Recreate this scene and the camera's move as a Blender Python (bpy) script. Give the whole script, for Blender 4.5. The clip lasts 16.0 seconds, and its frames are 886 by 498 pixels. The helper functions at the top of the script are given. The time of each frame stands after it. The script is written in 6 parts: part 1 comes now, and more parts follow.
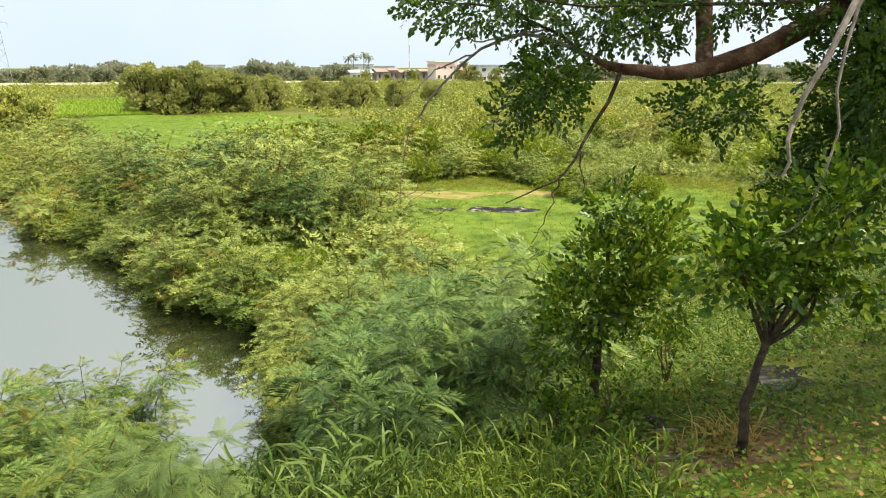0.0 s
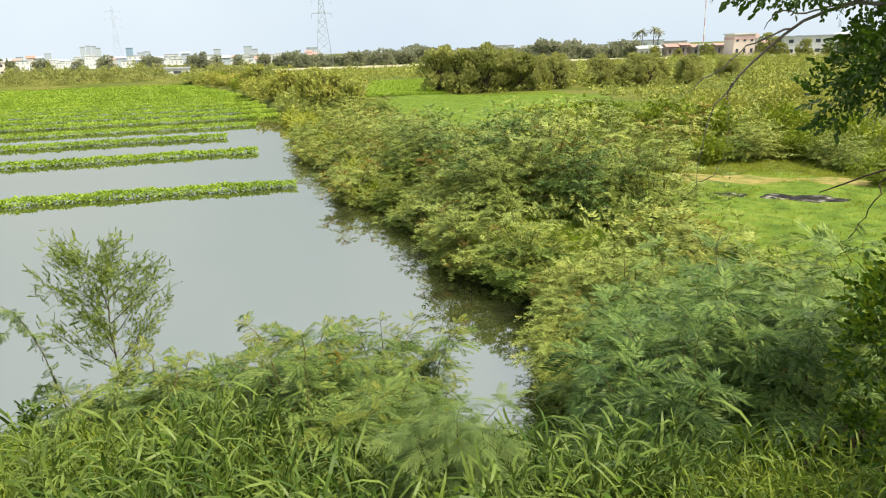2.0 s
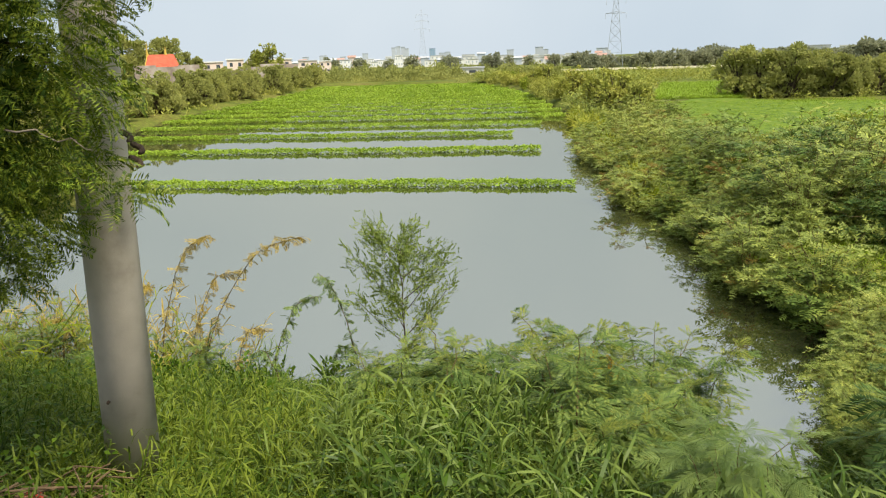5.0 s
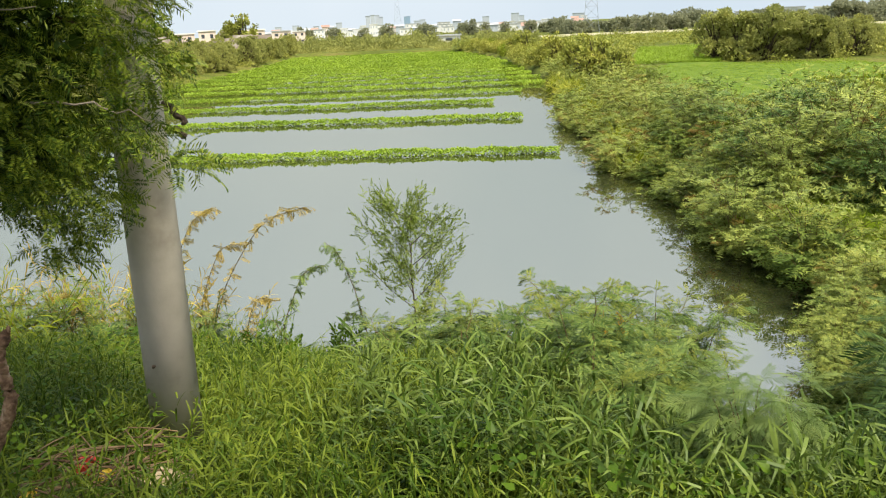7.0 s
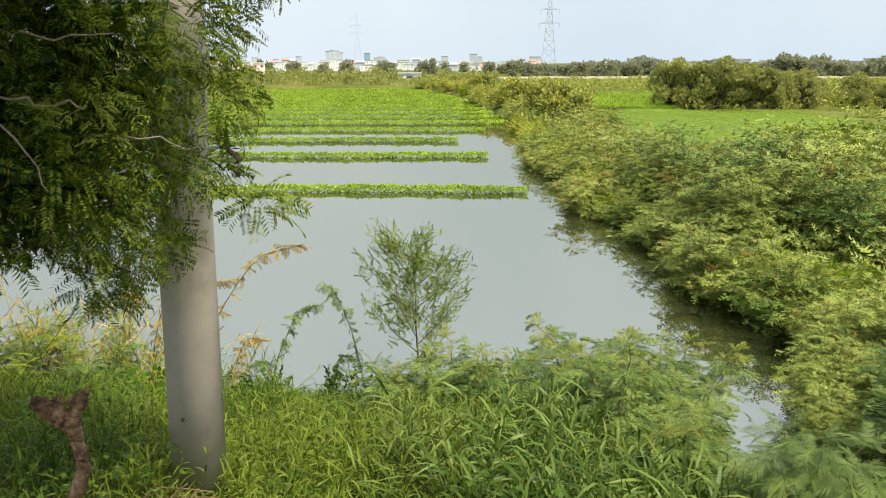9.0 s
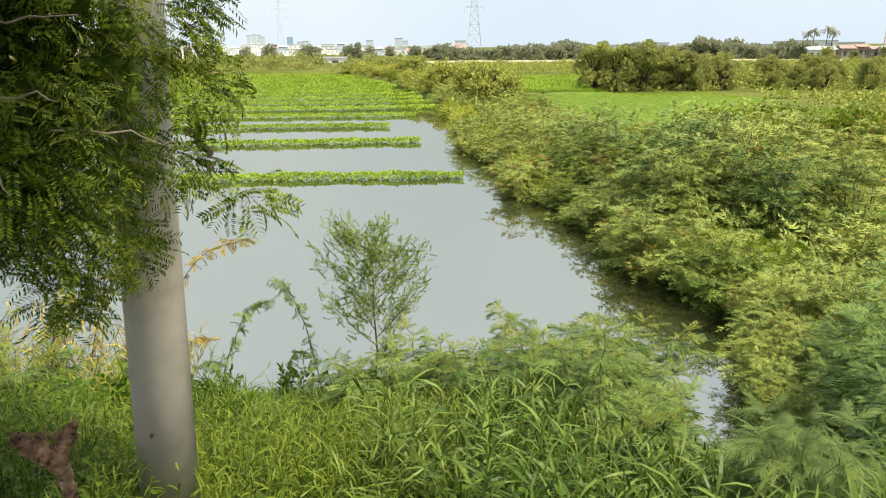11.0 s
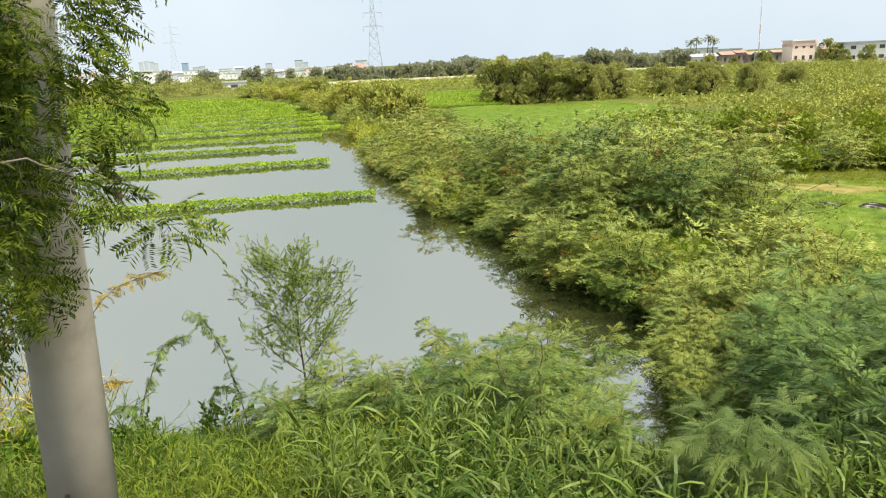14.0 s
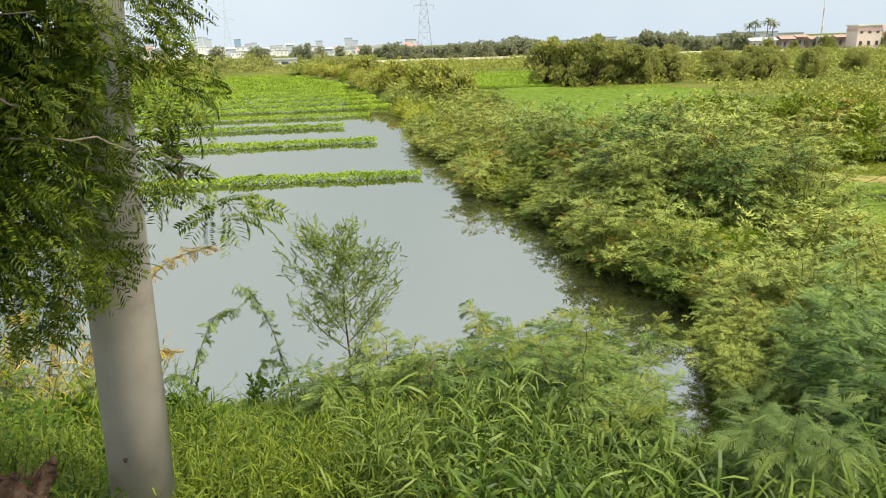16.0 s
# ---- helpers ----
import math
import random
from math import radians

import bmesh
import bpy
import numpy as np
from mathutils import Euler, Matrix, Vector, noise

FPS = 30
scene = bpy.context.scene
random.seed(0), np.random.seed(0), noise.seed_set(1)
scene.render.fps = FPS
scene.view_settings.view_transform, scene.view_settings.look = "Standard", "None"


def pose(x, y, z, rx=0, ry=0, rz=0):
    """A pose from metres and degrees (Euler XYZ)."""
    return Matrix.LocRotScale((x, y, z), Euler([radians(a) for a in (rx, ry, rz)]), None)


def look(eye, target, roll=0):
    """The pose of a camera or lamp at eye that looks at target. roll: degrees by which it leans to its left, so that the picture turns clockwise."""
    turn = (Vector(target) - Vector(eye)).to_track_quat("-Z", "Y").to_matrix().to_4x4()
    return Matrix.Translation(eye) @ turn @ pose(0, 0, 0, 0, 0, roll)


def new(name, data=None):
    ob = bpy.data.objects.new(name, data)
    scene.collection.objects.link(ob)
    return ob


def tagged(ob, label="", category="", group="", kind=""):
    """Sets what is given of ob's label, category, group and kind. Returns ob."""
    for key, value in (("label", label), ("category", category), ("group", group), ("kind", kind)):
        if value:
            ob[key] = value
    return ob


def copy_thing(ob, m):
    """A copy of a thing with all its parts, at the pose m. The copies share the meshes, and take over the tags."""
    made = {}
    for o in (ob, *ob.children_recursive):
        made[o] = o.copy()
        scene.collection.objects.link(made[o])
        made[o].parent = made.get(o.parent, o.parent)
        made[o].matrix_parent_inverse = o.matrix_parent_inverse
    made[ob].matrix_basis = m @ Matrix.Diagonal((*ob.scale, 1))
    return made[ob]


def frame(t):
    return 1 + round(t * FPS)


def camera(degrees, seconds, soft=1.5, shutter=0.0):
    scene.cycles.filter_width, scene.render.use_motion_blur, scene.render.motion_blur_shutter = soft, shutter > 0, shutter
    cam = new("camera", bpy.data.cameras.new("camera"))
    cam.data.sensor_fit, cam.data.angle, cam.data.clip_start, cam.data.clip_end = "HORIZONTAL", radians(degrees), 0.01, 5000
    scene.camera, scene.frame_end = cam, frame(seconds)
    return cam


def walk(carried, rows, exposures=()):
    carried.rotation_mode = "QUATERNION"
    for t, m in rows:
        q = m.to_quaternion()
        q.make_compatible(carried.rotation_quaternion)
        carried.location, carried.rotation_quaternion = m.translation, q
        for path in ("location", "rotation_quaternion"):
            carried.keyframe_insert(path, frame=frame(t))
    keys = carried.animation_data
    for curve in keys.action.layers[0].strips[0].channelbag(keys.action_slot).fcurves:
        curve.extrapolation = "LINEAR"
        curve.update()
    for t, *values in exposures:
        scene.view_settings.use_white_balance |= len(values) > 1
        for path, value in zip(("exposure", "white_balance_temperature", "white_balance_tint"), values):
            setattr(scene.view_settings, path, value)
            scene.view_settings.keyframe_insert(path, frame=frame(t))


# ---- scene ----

cam = camera(63.22, 16.0, soft=1.1)
# seconds, place in metres, yaw, pitch and roll in degrees
PATH = [
    (0.0, -0.000, 0.000, 5.127, 13.20, -14.19, 0.03),
    (0.5, -0.011, -0.000, 5.123, 15.27, -14.55, 0.03),
    (1.0, -0.035, -0.021, 5.123, 20.72, -15.24, 0.53),
    (1.5, -0.047, -0.060, 5.138, 28.57, -15.32, 1.05),
    (2.0, -0.052, -0.078, 5.144, 34.96, -15.51, 1.76),
    (2.5, -0.056, -0.086, 5.142, 40.22, -15.79, 2.03),
    (3.0, -0.052, -0.126, 5.154, 45.59, -15.56, 1.99),
    (3.5, -0.062, -0.140, 5.155, 51.49, -14.83, 2.15),
    (4.0, -0.061, -0.149, 5.159, 55.63, -14.34, 2.46),
    (4.2, -0.066, -0.151, 5.163, 56.90, -14.36, 2.45),
    (6.5, -0.119, -0.386, 5.165, 55.95, -15.88, 0.53),
    (7.0, -0.109, -0.503, 5.174, 55.03, -17.25, 2.59),
    (7.5, -0.160, -0.639, 5.175, 53.07, -15.48, 1.32),
    (8.0, -0.289, -0.792, 5.191, 52.14, -15.96, 1.91),
    (8.5, -0.445, -0.799, 5.196, 53.65, -16.05, 2.67),
    (9.0, -0.570, -0.823, 5.204, 51.87, -14.49, 0.33),
    (9.5, -0.714, -0.893, 5.196, 46.79, -15.56, 1.63),
    (9.7, -0.727, -0.915, 5.185, 47.46, -15.55, -1.03),
    (11.8, -0.948, -0.912, 5.216, 46.00, -15.58, 1.91),
    (12.0, -0.953, -0.903, 5.205, 46.57, -15.37, 2.09),
    (12.5, -0.988, -0.894, 5.170, 44.42, -16.42, 2.09),
    (13.0, -1.061, -0.893, 5.155, 40.41, -15.42, 2.40),
    (13.5, -1.038, -0.904, 5.165, 38.83, -14.06, 2.29),
    (14.0, -1.034, -0.886, 5.167, 38.53, -14.53, 2.50),
    (14.5, -1.035, -0.883, 5.173, 38.96, -15.27, 1.74),
    (15.0, -1.042, -0.895, 5.175, 39.98, -15.97, 1.67),
    (15.5, -1.048, -0.914, 5.185, 41.80, -15.42, 2.03),
    (16.0, -1.042, -0.917, 5.190, 42.33, -15.90, 1.67),
]
walk(cam, [(t, pose(x, y, z, 90 + pitch, roll, yaw)) for t, x, y, z, yaw, pitch, roll in PATH],
     exposures=[(0, 0.58), (1, 0.58), (2, 0.43), (3.5, 0.20), (4.2, 0.14), (6.5, 0.33), (8, 0.38), (9.7, 0.40), (11.8, 0.54), (13, 0.56), (14.2, 0.40), (16, 0.36)])

# ---- world and light: bright hazy overcast afternoon ----
world = bpy.data.worlds.new("world")
scene.world = world
world.use_nodes = True
wn, wl = world.node_tree.nodes, world.node_tree.links
wn.clear()
sky = wn.new("ShaderNodeTexSky")
sky.sky_type, sky.sun_disc = "NISHITA", False
sky.sun_elevation, sky.sun_rotation = radians(56), radians(79)
sky.dust_density, sky.air_density = 4.0, 1.4
bg_sky = wn.new("ShaderNodeBackground")
bg_sky.inputs[1].default_value = 0.05
bg_cloud = wn.new("ShaderNodeBackground")
# cloud sheet: paler near the horizon, soft uneven patches
tc = wn.new("ShaderNodeTexCoord")
cloud = wn.new("ShaderNodeTexNoise")
cloud.inputs["Scale"].default_value, cloud.inputs["Detail"].default_value = 1.6, 4
ramp = wn.new("ShaderNodeValToRGB")
ramp.color_ramp.elements[0].position, ramp.color_ramp.elements[0].color = 0.35, (0.58, 0.68, 0.77, 1)
ramp.color_ramp.elements[1].position, ramp.color_ramp.elements[1].color = 0.68, (0.715, 0.79, 0.85, 1)
wl.new(tc.outputs["Generated"], cloud.inputs["Vector"])
wl.new(cloud.outputs[0], ramp.inputs[0])
wl.new(ramp.outputs[0], bg_cloud.inputs[0])
bg_cloud.inputs[1].default_value = 1.03
both = wn.new("ShaderNodeMixShader")
both.inputs[0].default_value = 0.85
wl.new(sky.outputs[0], bg_sky.inputs[0])
wl.new(bg_sky.outputs[0], both.inputs[1])
wl.new(bg_cloud.outputs[0], both.inputs[2])
wout = wn.new("ShaderNodeOutputWorld")
wl.new(both.outputs[0], wout.inputs[0])

sun = new("sun", bpy.data.lights.new("sun", "SUN"))
sun.data.energy, sun.data.angle, sun.data.color = 5.0, radians(12), (1.0, 0.92, 0.77)
sun.matrix_world = look((30, 6, 46), (0, 0, 0))

# ---- materials ----
def material(name):
    m = bpy.data.materials.new(name)
    m.use_nodes = True
    n, l = m.node_tree.nodes, m.node_tree.links
    return m, n, l, n["Principled BSDF"]


def ramp_node(n, stops):
    r = n.new("ShaderNodeValToRGB")
    e = r.color_ramp.elements
    while len(e) < len(stops):
        e.new(0.5)
    for k, (p, c) in enumerate(stops):
        e[k].position, e[k].color = p, (*c, 1)
    return r


def noise_node(n, l, scale, detail=4, coords="Object", rough=0.55):
    c, t = n.new("ShaderNodeTexCoord"), n.new("ShaderNodeTexNoise")
    t.inputs["Scale"].default_value, t.inputs["Detail"].default_value = scale, detail
    t.inputs["Roughness"].default_value = rough
    l.new(c.outputs[coords], t.inputs["Vector"])
    return t


def foliage(name, cols, thin=0.35, rough=0.45, patch=0.6, leafwise=0.5, gloss=0.12):
    """Leaves: colour differs leaf by leaf and slowly over the plant, part of the light comes through."""
    m, n, l, b = material(name)
    geo = n.new("ShaderNodeNewGeometry")
    big = noise_node(n, l, patch, 3)
    info = n.new("ShaderNodeObjectInfo")
    own = n.new("ShaderNodeMath")
    own.operation = "MULTIPLY_ADD"
    own.inputs[1].default_value, own.inputs[2].default_value = 0.24, -0.14
    l.new(info.outputs["Random"], own.inputs[0])
    mix = n.new("ShaderNodeMath")
    mix.operation = "MULTIPLY_ADD"
    mix.inputs[1].default_value = leafwise
    l.new(geo.outputs["Random Per Island"], mix.inputs[0])
    l.new(own.outputs[0], mix.inputs[2])
    add = n.new("ShaderNodeMath")
    add.operation = "MULTIPLY_ADD"
    add.inputs[1].default_value = 0.75
    l.new(big.outputs[0], add.inputs[0])
    l.new(mix.outputs[0], add.inputs[2])
    r = ramp_node(n, [(0.12 + 0.76 * k / (len(cols) - 1), (c[0] * 1.13, c[1], c[2] * 0.60)) for k, c in enumerate(cols)])
    l.new(add.outputs[0], r.inputs[0])
    l.new(r.outputs[0], b.inputs["Base Color"])
    b.inputs["Roughness"].default_value = rough
    b.inputs["Specular IOR Level"].default_value = gloss
    tr = n.new("ShaderNodeBsdfTranslucent")
    l.new(r.outputs[0], tr.inputs[0])
    ms = n.new("ShaderNodeMixShader")
    ms.inputs[0].default_value = thin
    l.new(b.outputs[0], ms.inputs[1])
    l.new(tr.outputs[0], ms.inputs[2])
    l.new(ms.outputs[0], n["Material Output"].inputs[0])
    return m


def surface(name, stops, scale=6, rough=0.8, bump=0.3, bump_scale=None, detail=6, metal=0.0):
    """A matt surface with stains at one scale and fine relief at another."""
    m, n, l, b = material(name)
    t = noise_node(n, l, scale, detail)
    r = ramp_node(n, stops)
    l.new(t.outputs[0], r.inputs[0])
    l.new(r.outputs[0], b.inputs["Base Color"])
    b.inputs["Roughness"].default_value, b.inputs["Metallic"].default_value = rough, metal
    if rough > 0.84:
        b.inputs["Specular IOR Level"].default_value = 0.12
    if bump:
        f = noise_node(n, l, bump_scale or scale * 8, 5)
        bp = n.new("ShaderNodeBump")
        bp.inputs["Strength"].default_value, bp.inputs["Distance"].default_value = bump, 0.02
        l.new(f.outputs[0], bp.inputs["Height"])
        l.new(bp.outputs[0], b.inputs["Normal"])
    return m


M_GRASS = foliage("grass blades", [(0.008, 0.022, 0.003), (0.028, 0.065, 0.008), (0.064, 0.122, 0.016), (0.16, 0.23, 0.042)], 0.25, 0.45, 0.9, 0.6, 0.15)
M_GRASS_PALE = foliage("long pale grass blades", [(0.016, 0.042, 0.008), (0.05, 0.105, 0.020), (0.15, 0.23, 0.07)], 0.22, 0.45, 0.6, 0.6, 0.2)
M_WEED = foliage("broad weed leaves", [(0.022, 0.055, 0.008), (0.065, 0.14, 0.016), (0.17, 0.28, 0.035)], 0.3, 0.45, 0.6, 0.5, 0.15)
M_MIMOSA = foliage("feathery blue-green leaves", [(0.018, 0.048, 0.018), (0.066, 0.135, 0.050), (0.145, 0.235, 0.09), (0.27, 0.37, 0.14)], 0.12, 0.42, 0.9, 0.45)
M_YOUNG = foliage("young yellow-green leaf tips", [(0.075, 0.125, 0.035), (0.15, 0.21, 0.06), (0.27, 0.31, 0.09)], 0.3, 0.5)
M_BRIGHT = foliage("bright green bush leaves", [(0.05, 0.09, 0.015), (0.15, 0.23, 0.03), (0.30, 0.38, 0.06)], 0.25, 0.45, 0.8)
M_RUSSET = foliage("brownish dying leaves", [(0.13, 0.10, 0.04), (0.20, 0.155, 0.06), (0.28, 0.24, 0.09)], 0.3, 0.6)
M_YELLOWGRASS = foliage("yellow-green waterside grass", [(0.13, 0.19, 0.04), (0.23, 0.29, 0.055), (0.36, 0.38, 0.085)], 0.3, 0.5)
M_LUSH = foliage("lush bright green grass", [(0.06, 0.12, 0.01), (0.15, 0.26, 0.02), (0.28, 0.40, 0.04)], 0.35, 0.45)
M_CLEARING = foliage("bright short clearing grass", [(0.12, 0.18, 0.02), (0.19, 0.26, 0.03), (0.28, 0.33, 0.055)], 0.4, 0.5, 0.3)
M_MIMOSA_YELLOW = foliage("feathery yellow-green leaves", [(0.020, 0.048, 0.016), (0.058, 0.115, 0.040), (0.125, 0.20, 0.075), (0.22, 0.30, 0.105)], 0.15, 0.45, 0.9, 0.45)
M_DRY = foliage("dry yellow leaves", [(0.17, 0.14, 0.055), (0.31, 0.26, 0.105), (0.48, 0.42, 0.19)], 0.3, 0.6)
M_SHORE = foliage("grey-green scrub leaves", [(0.066, 0.11, 0.038), (0.165, 0.235, 0.080), (0.29, 0.37, 0.13), (0.44, 0.48, 0.18)], 0.15, 0.45, 0.8, 0.35, 0.15)
# Straw-olive, raised further to include the haze over the scrubland.
M_SCRUB = foliage("olive scrub leaves", [(0.13, 0.17, 0.05), (0.27, 0.325, 0.10), (0.40, 0.435, 0.15), (0.52, 0.50, 0.22)], 0.18, 0.5, 0.5, 0.28)
# Leaf colour sunk near black to stand in for shade inside the crown.
M_TREE = foliage("shade-darkened tree leaves", [(0.006, 0.016, 0.003), (0.014, 0.034, 0.006), (0.03, 0.06, 0.01)], 0.25, 0.5)
# Bluish and pale: haze over the horizon trees, put into the leaf colour.
M_FARTREE = foliage("haze-paled far tree leaves", [(0.23, 0.275, 0.29), (0.29, 0.335, 0.33), (0.35, 0.395, 0.36)], 0.45, 0.7, 0.08, 0.12, 0.05)
M_BROAD = foliage("glossy small-tree leaves", [(0.018, 0.05, 0.006), (0.045, 0.108, 0.012), (0.10, 0.20, 0.018), (0.30, 0.40, 0.04)], 0.28, 0.35, 0.9, 0.55, 0.35)
M_PINNATE = foliage("dark pinnate leaves", [(0.007, 0.020, 0.004), (0.017, 0.042, 0.008), (0.042, 0.09, 0.016), (0.17, 0.24, 0.04)], 0.2, 0.45, 0.6, 0.5, 0.15)
M_WATERLEAF = foliage("bright floating leaves", [(0.155, 0.265, 0.032), (0.24, 0.385, 0.055), (0.32, 0.47, 0.085)], 0.3, 0.45, 0.3, 0.35, 0.2)
M_ORANGE = foliage("withered orange leaves", [(0.36, 0.20, 0.03), (0.44, 0.28, 0.04), (0.46, 0.34, 0.06)], 0.35, 0.6)
M_BARK = surface("grey-brown bark", [(0.3, (0.03, 0.022, 0.016)), (0.5, (0.075, 0.055, 0.04)), (0.7, (0.14, 0.11, 0.08))], 14, 0.9, 0.8, 60)
M_BARK_RED = surface("red-brown peeling bark", [(0.32, (0.05, 0.03, 0.02)), (0.45, (0.15, 0.085, 0.055)), (0.58, (0.27, 0.165, 0.105)), (0.72, (0.42, 0.31, 0.22))], 26, 0.85, 0.8, 45)
M_TWIG = surface("pale grey twigs", [(0.3, (0.14, 0.11, 0.09)), (0.7, (0.32, 0.27, 0.22))], 20, 0.9, 0.4)
M_STEM = surface("brown shrub stems", [(0.3, (0.09, 0.06, 0.03)), (0.7, (0.20, 0.15, 0.07))], 20, 0.9, 0.3)
M_CONCRETE = surface("weathered spun concrete", [(0.25, (0.29, 0.245, 0.195)), (0.45, (0.45, 0.395, 0.33)), (0.75, (0.58, 0.52, 0.445))], 3.2, 0.85, 0.07, 90)
M_STEEL = surface("galvanised steel", [(0.3, (0.32, 0.35, 0.38)), (0.7, (0.40, 0.43, 0.47))], 1, 0.6, 0)
M_WHITE = surface("white painted walls", [(0.3, (0.70, 0.69, 0.66)), (0.7, (0.82, 0.81, 0.79))], 0.3, 0.8, 0)
M_PINK = surface("pale pink plaster", [(0.3, (0.74, 0.60, 0.52)), (0.7, (0.82, 0.69, 0.61))], 0.3, 0.85, 0)
M_GREYWALL = surface("grey-pink block wall", [(0.28, (0.20, 0.155, 0.125)), (0.5, (0.35, 0.29, 0.25)), (0.72, (0.50, 0.45, 0.40))], 0.45, 0.9, 0)
M_REDROOF = surface("orange-red glazed roof tiles", [(0.3, (0.45, 0.07, 0.03)), (0.7, (0.60, 0.13, 0.06))], 1.5, 0.4, 0)
M_GREYROOF = surface("grey sheet roof", [(0.3, (0.36, 0.37, 0.39)), (0.7, (0.52, 0.53, 0.55))], 0.4, 0.6, 0)
M_GOLD = surface("gilded finial", [(0.3, (0.55, 0.36, 0.05)), (0.7, (0.75, 0.52, 0.10))], 3, 0.35, 0, metal=0.4)
# Distance haze is mixed into this colour, as the air itself is clear.
M_HAZE = surface("haze-tinted pale grey", [(0.3, (0.44, 0.48, 0.54)), (0.7, (0.52, 0.56, 0.62))], 0.02, 0.9, 0)
M_WINDOW = surface("dark window glass", [(0.3, (0.05, 0.06, 0.07)), (0.7, (0.09, 0.10, 0.12))], 0.5, 0.2, 0)
M_MUD = surface("wet black mud", [(0.42, (0.012, 0.011, 0.009)), (0.54, (0.035, 0.031, 0.025)), (0.60, (0.12, 0.11, 0.09)), (0.68, (0.36, 0.34, 0.30))], 3, 0.85, 0.9, 12)
M_MUD.node_tree.nodes["Principled BSDF"].inputs["Specular IOR Level"].default_value = 0.15
M_SAND = surface("dry sandy soil", [(0.35, (0.13, 0.16, 0.03)), (0.55, (0.28, 0.23, 0.07)), (0.75, (0.38, 0.29, 0.12))], 2, 0.95, 0.4, 20)
M_ROAD = surface("pale laterite road", [(0.3, (0.36, 0.33, 0.20)), (0.7, (0.50, 0.45, 0.32))], 0.2, 0.95, 0)


def ground_material():
    """Grass turf seen from far, with olive and straw patches and bare soil."""
    m, n, l, b = material("turf and soil")
    a, f = noise_node(n, l, 0.09, 5), noise_node(n, l, 2.5, 8, rough=0.7)
    r = ramp_node(n, [(0.30, (0.09, 0.135, 0.018)), (0.46, (0.17, 0.23, 0.03)), (0.58, (0.26, 0.29, 0.05)), (0.75, (0.34, 0.30, 0.09))])
    g = ramp_node(n, [(0.3, (0.30, 0.30, 0.30)), (0.7, (1.05, 1.05, 1.05))])
    x = n.new("ShaderNodeMix")
    x.data_type, x.blend_type = "RGBA", "MULTIPLY"
    x.inputs[0].default_value = 1
    l.new(a.outputs[0], r.inputs[0])
    l.new(f.outputs[0], g.inputs[0])
    l.new(r.outputs[0], x.inputs[6])
    l.new(g.outputs[0], x.inputs[7])
    soil, where = noise_node(n, l, 5.0, 9, rough=0.75), ramp_node(n, [(0.48, (0, 0, 0)), (0.58, (0.8, 0.8, 0.8))])
    l.new(soil.outputs[0], where.inputs[0])
    y = n.new("ShaderNodeMix")
    y.data_type = "RGBA"
    l.new(where.outputs[0], y.inputs[0])
    l.new(x.outputs[2], y.inputs[6])
    y.inputs[7].default_value = (0.085, 0.062, 0.03, 1)
    l.new(y.outputs[2], b.inputs["Base Color"])
    b.inputs["Roughness"].default_value, b.inputs["Specular IOR Level"].default_value = 0.95, 0.1
    bp = n.new("ShaderNodeBump")
    bp.inputs["Strength"].default_value, bp.inputs["Distance"].default_value = 0.9, 0.08
    l.new(f.outputs[0], bp.inputs["Height"])
    l.new(bp.outputs[0], b.inputs["Normal"])
    return m


def water_material():
    m, n, l, b = material("muddy pond water")
    t = noise_node(n, l, 0.12, 4)
    r = ramp_node(n, [(0.35, (0.036, 0.042, 0.017)), (0.65, (0.046, 0.052, 0.023))])
    l.new(t.outputs[0], r.inputs[0])
    l.new(r.outputs[0], b.inputs["Base Color"])
    b.inputs["Roughness"].default_value, b.inputs["IOR"].default_value = 0.015, 5.2
    b.inputs["Specular IOR Level"].default_value = 0.6
    b.inputs["Specular Tint"].default_value = (1.0, 0.975, 0.88, 1)
    w = noise_node(n, l, 3.0, 3)
    bp = n.new("ShaderNodeBump")
    bp.inputs["Strength"].default_value, bp.inputs["Distance"].default_value = 0.022, 0.01
    l.new(w.outputs[0], bp.inputs["Height"])
    l.new(bp.outputs[0], b.inputs["Normal"])
    return m


M_GROUND, M_WATER = ground_material(), water_material()
M_SOIL = surface("brown soil with leaf litter", [(0.3, (0.08, 0.05, 0.024)), (0.5, (0.19, 0.12, 0.06)), (0.72, (0.34, 0.24, 0.13))], 9, 0.95, 0.6, 40)
M_LITTER = foliage("fallen brown leaves", [(0.12, 0.06, 0.02), (0.24, 0.14, 0.06), (0.36, 0.25, 0.13)], 0.1, 0.7)
M_SHOREGRASS = foliage("yellow-green shore grass", [(0.10, 0.16, 0.015), (0.20, 0.28, 0.025), (0.32, 0.36, 0.04)], 0.35, 0.5)
M_LEAF_DARK = foliage("dark glossy limb leaves", [(0.012, 0.034, 0.006), (0.032, 0.078, 0.012), (0.075, 0.15, 0.018)], 0.35, 0.35, 0.6, 0.5, 0.4)
M_CARD = surface("buff cardboard", [(0.3, (0.34, 0.26, 0.16)), (0.7, (0.48, 0.39, 0.26))], 8, 0.85, 0.3)
M_REDBAG = surface("crumpled red plastic", [(0.3, (0.35, 0.02, 0.012)), (0.7, (0.55, 0.05, 0.03))], 10, 0.35, 0.5)
M_YELLOWBAG = surface("crumpled yellow plastic", [(0.3, (0.55, 0.36, 0.02)), (0.7, (0.75, 0.55, 0.06))], 10, 0.35, 0.5)
M_STRAW = surface("dry brown sticks", [(0.3, (0.09, 0.055, 0.03)), (0.7, (0.26, 0.18, 0.10))], 12, 0.9, 0.3)
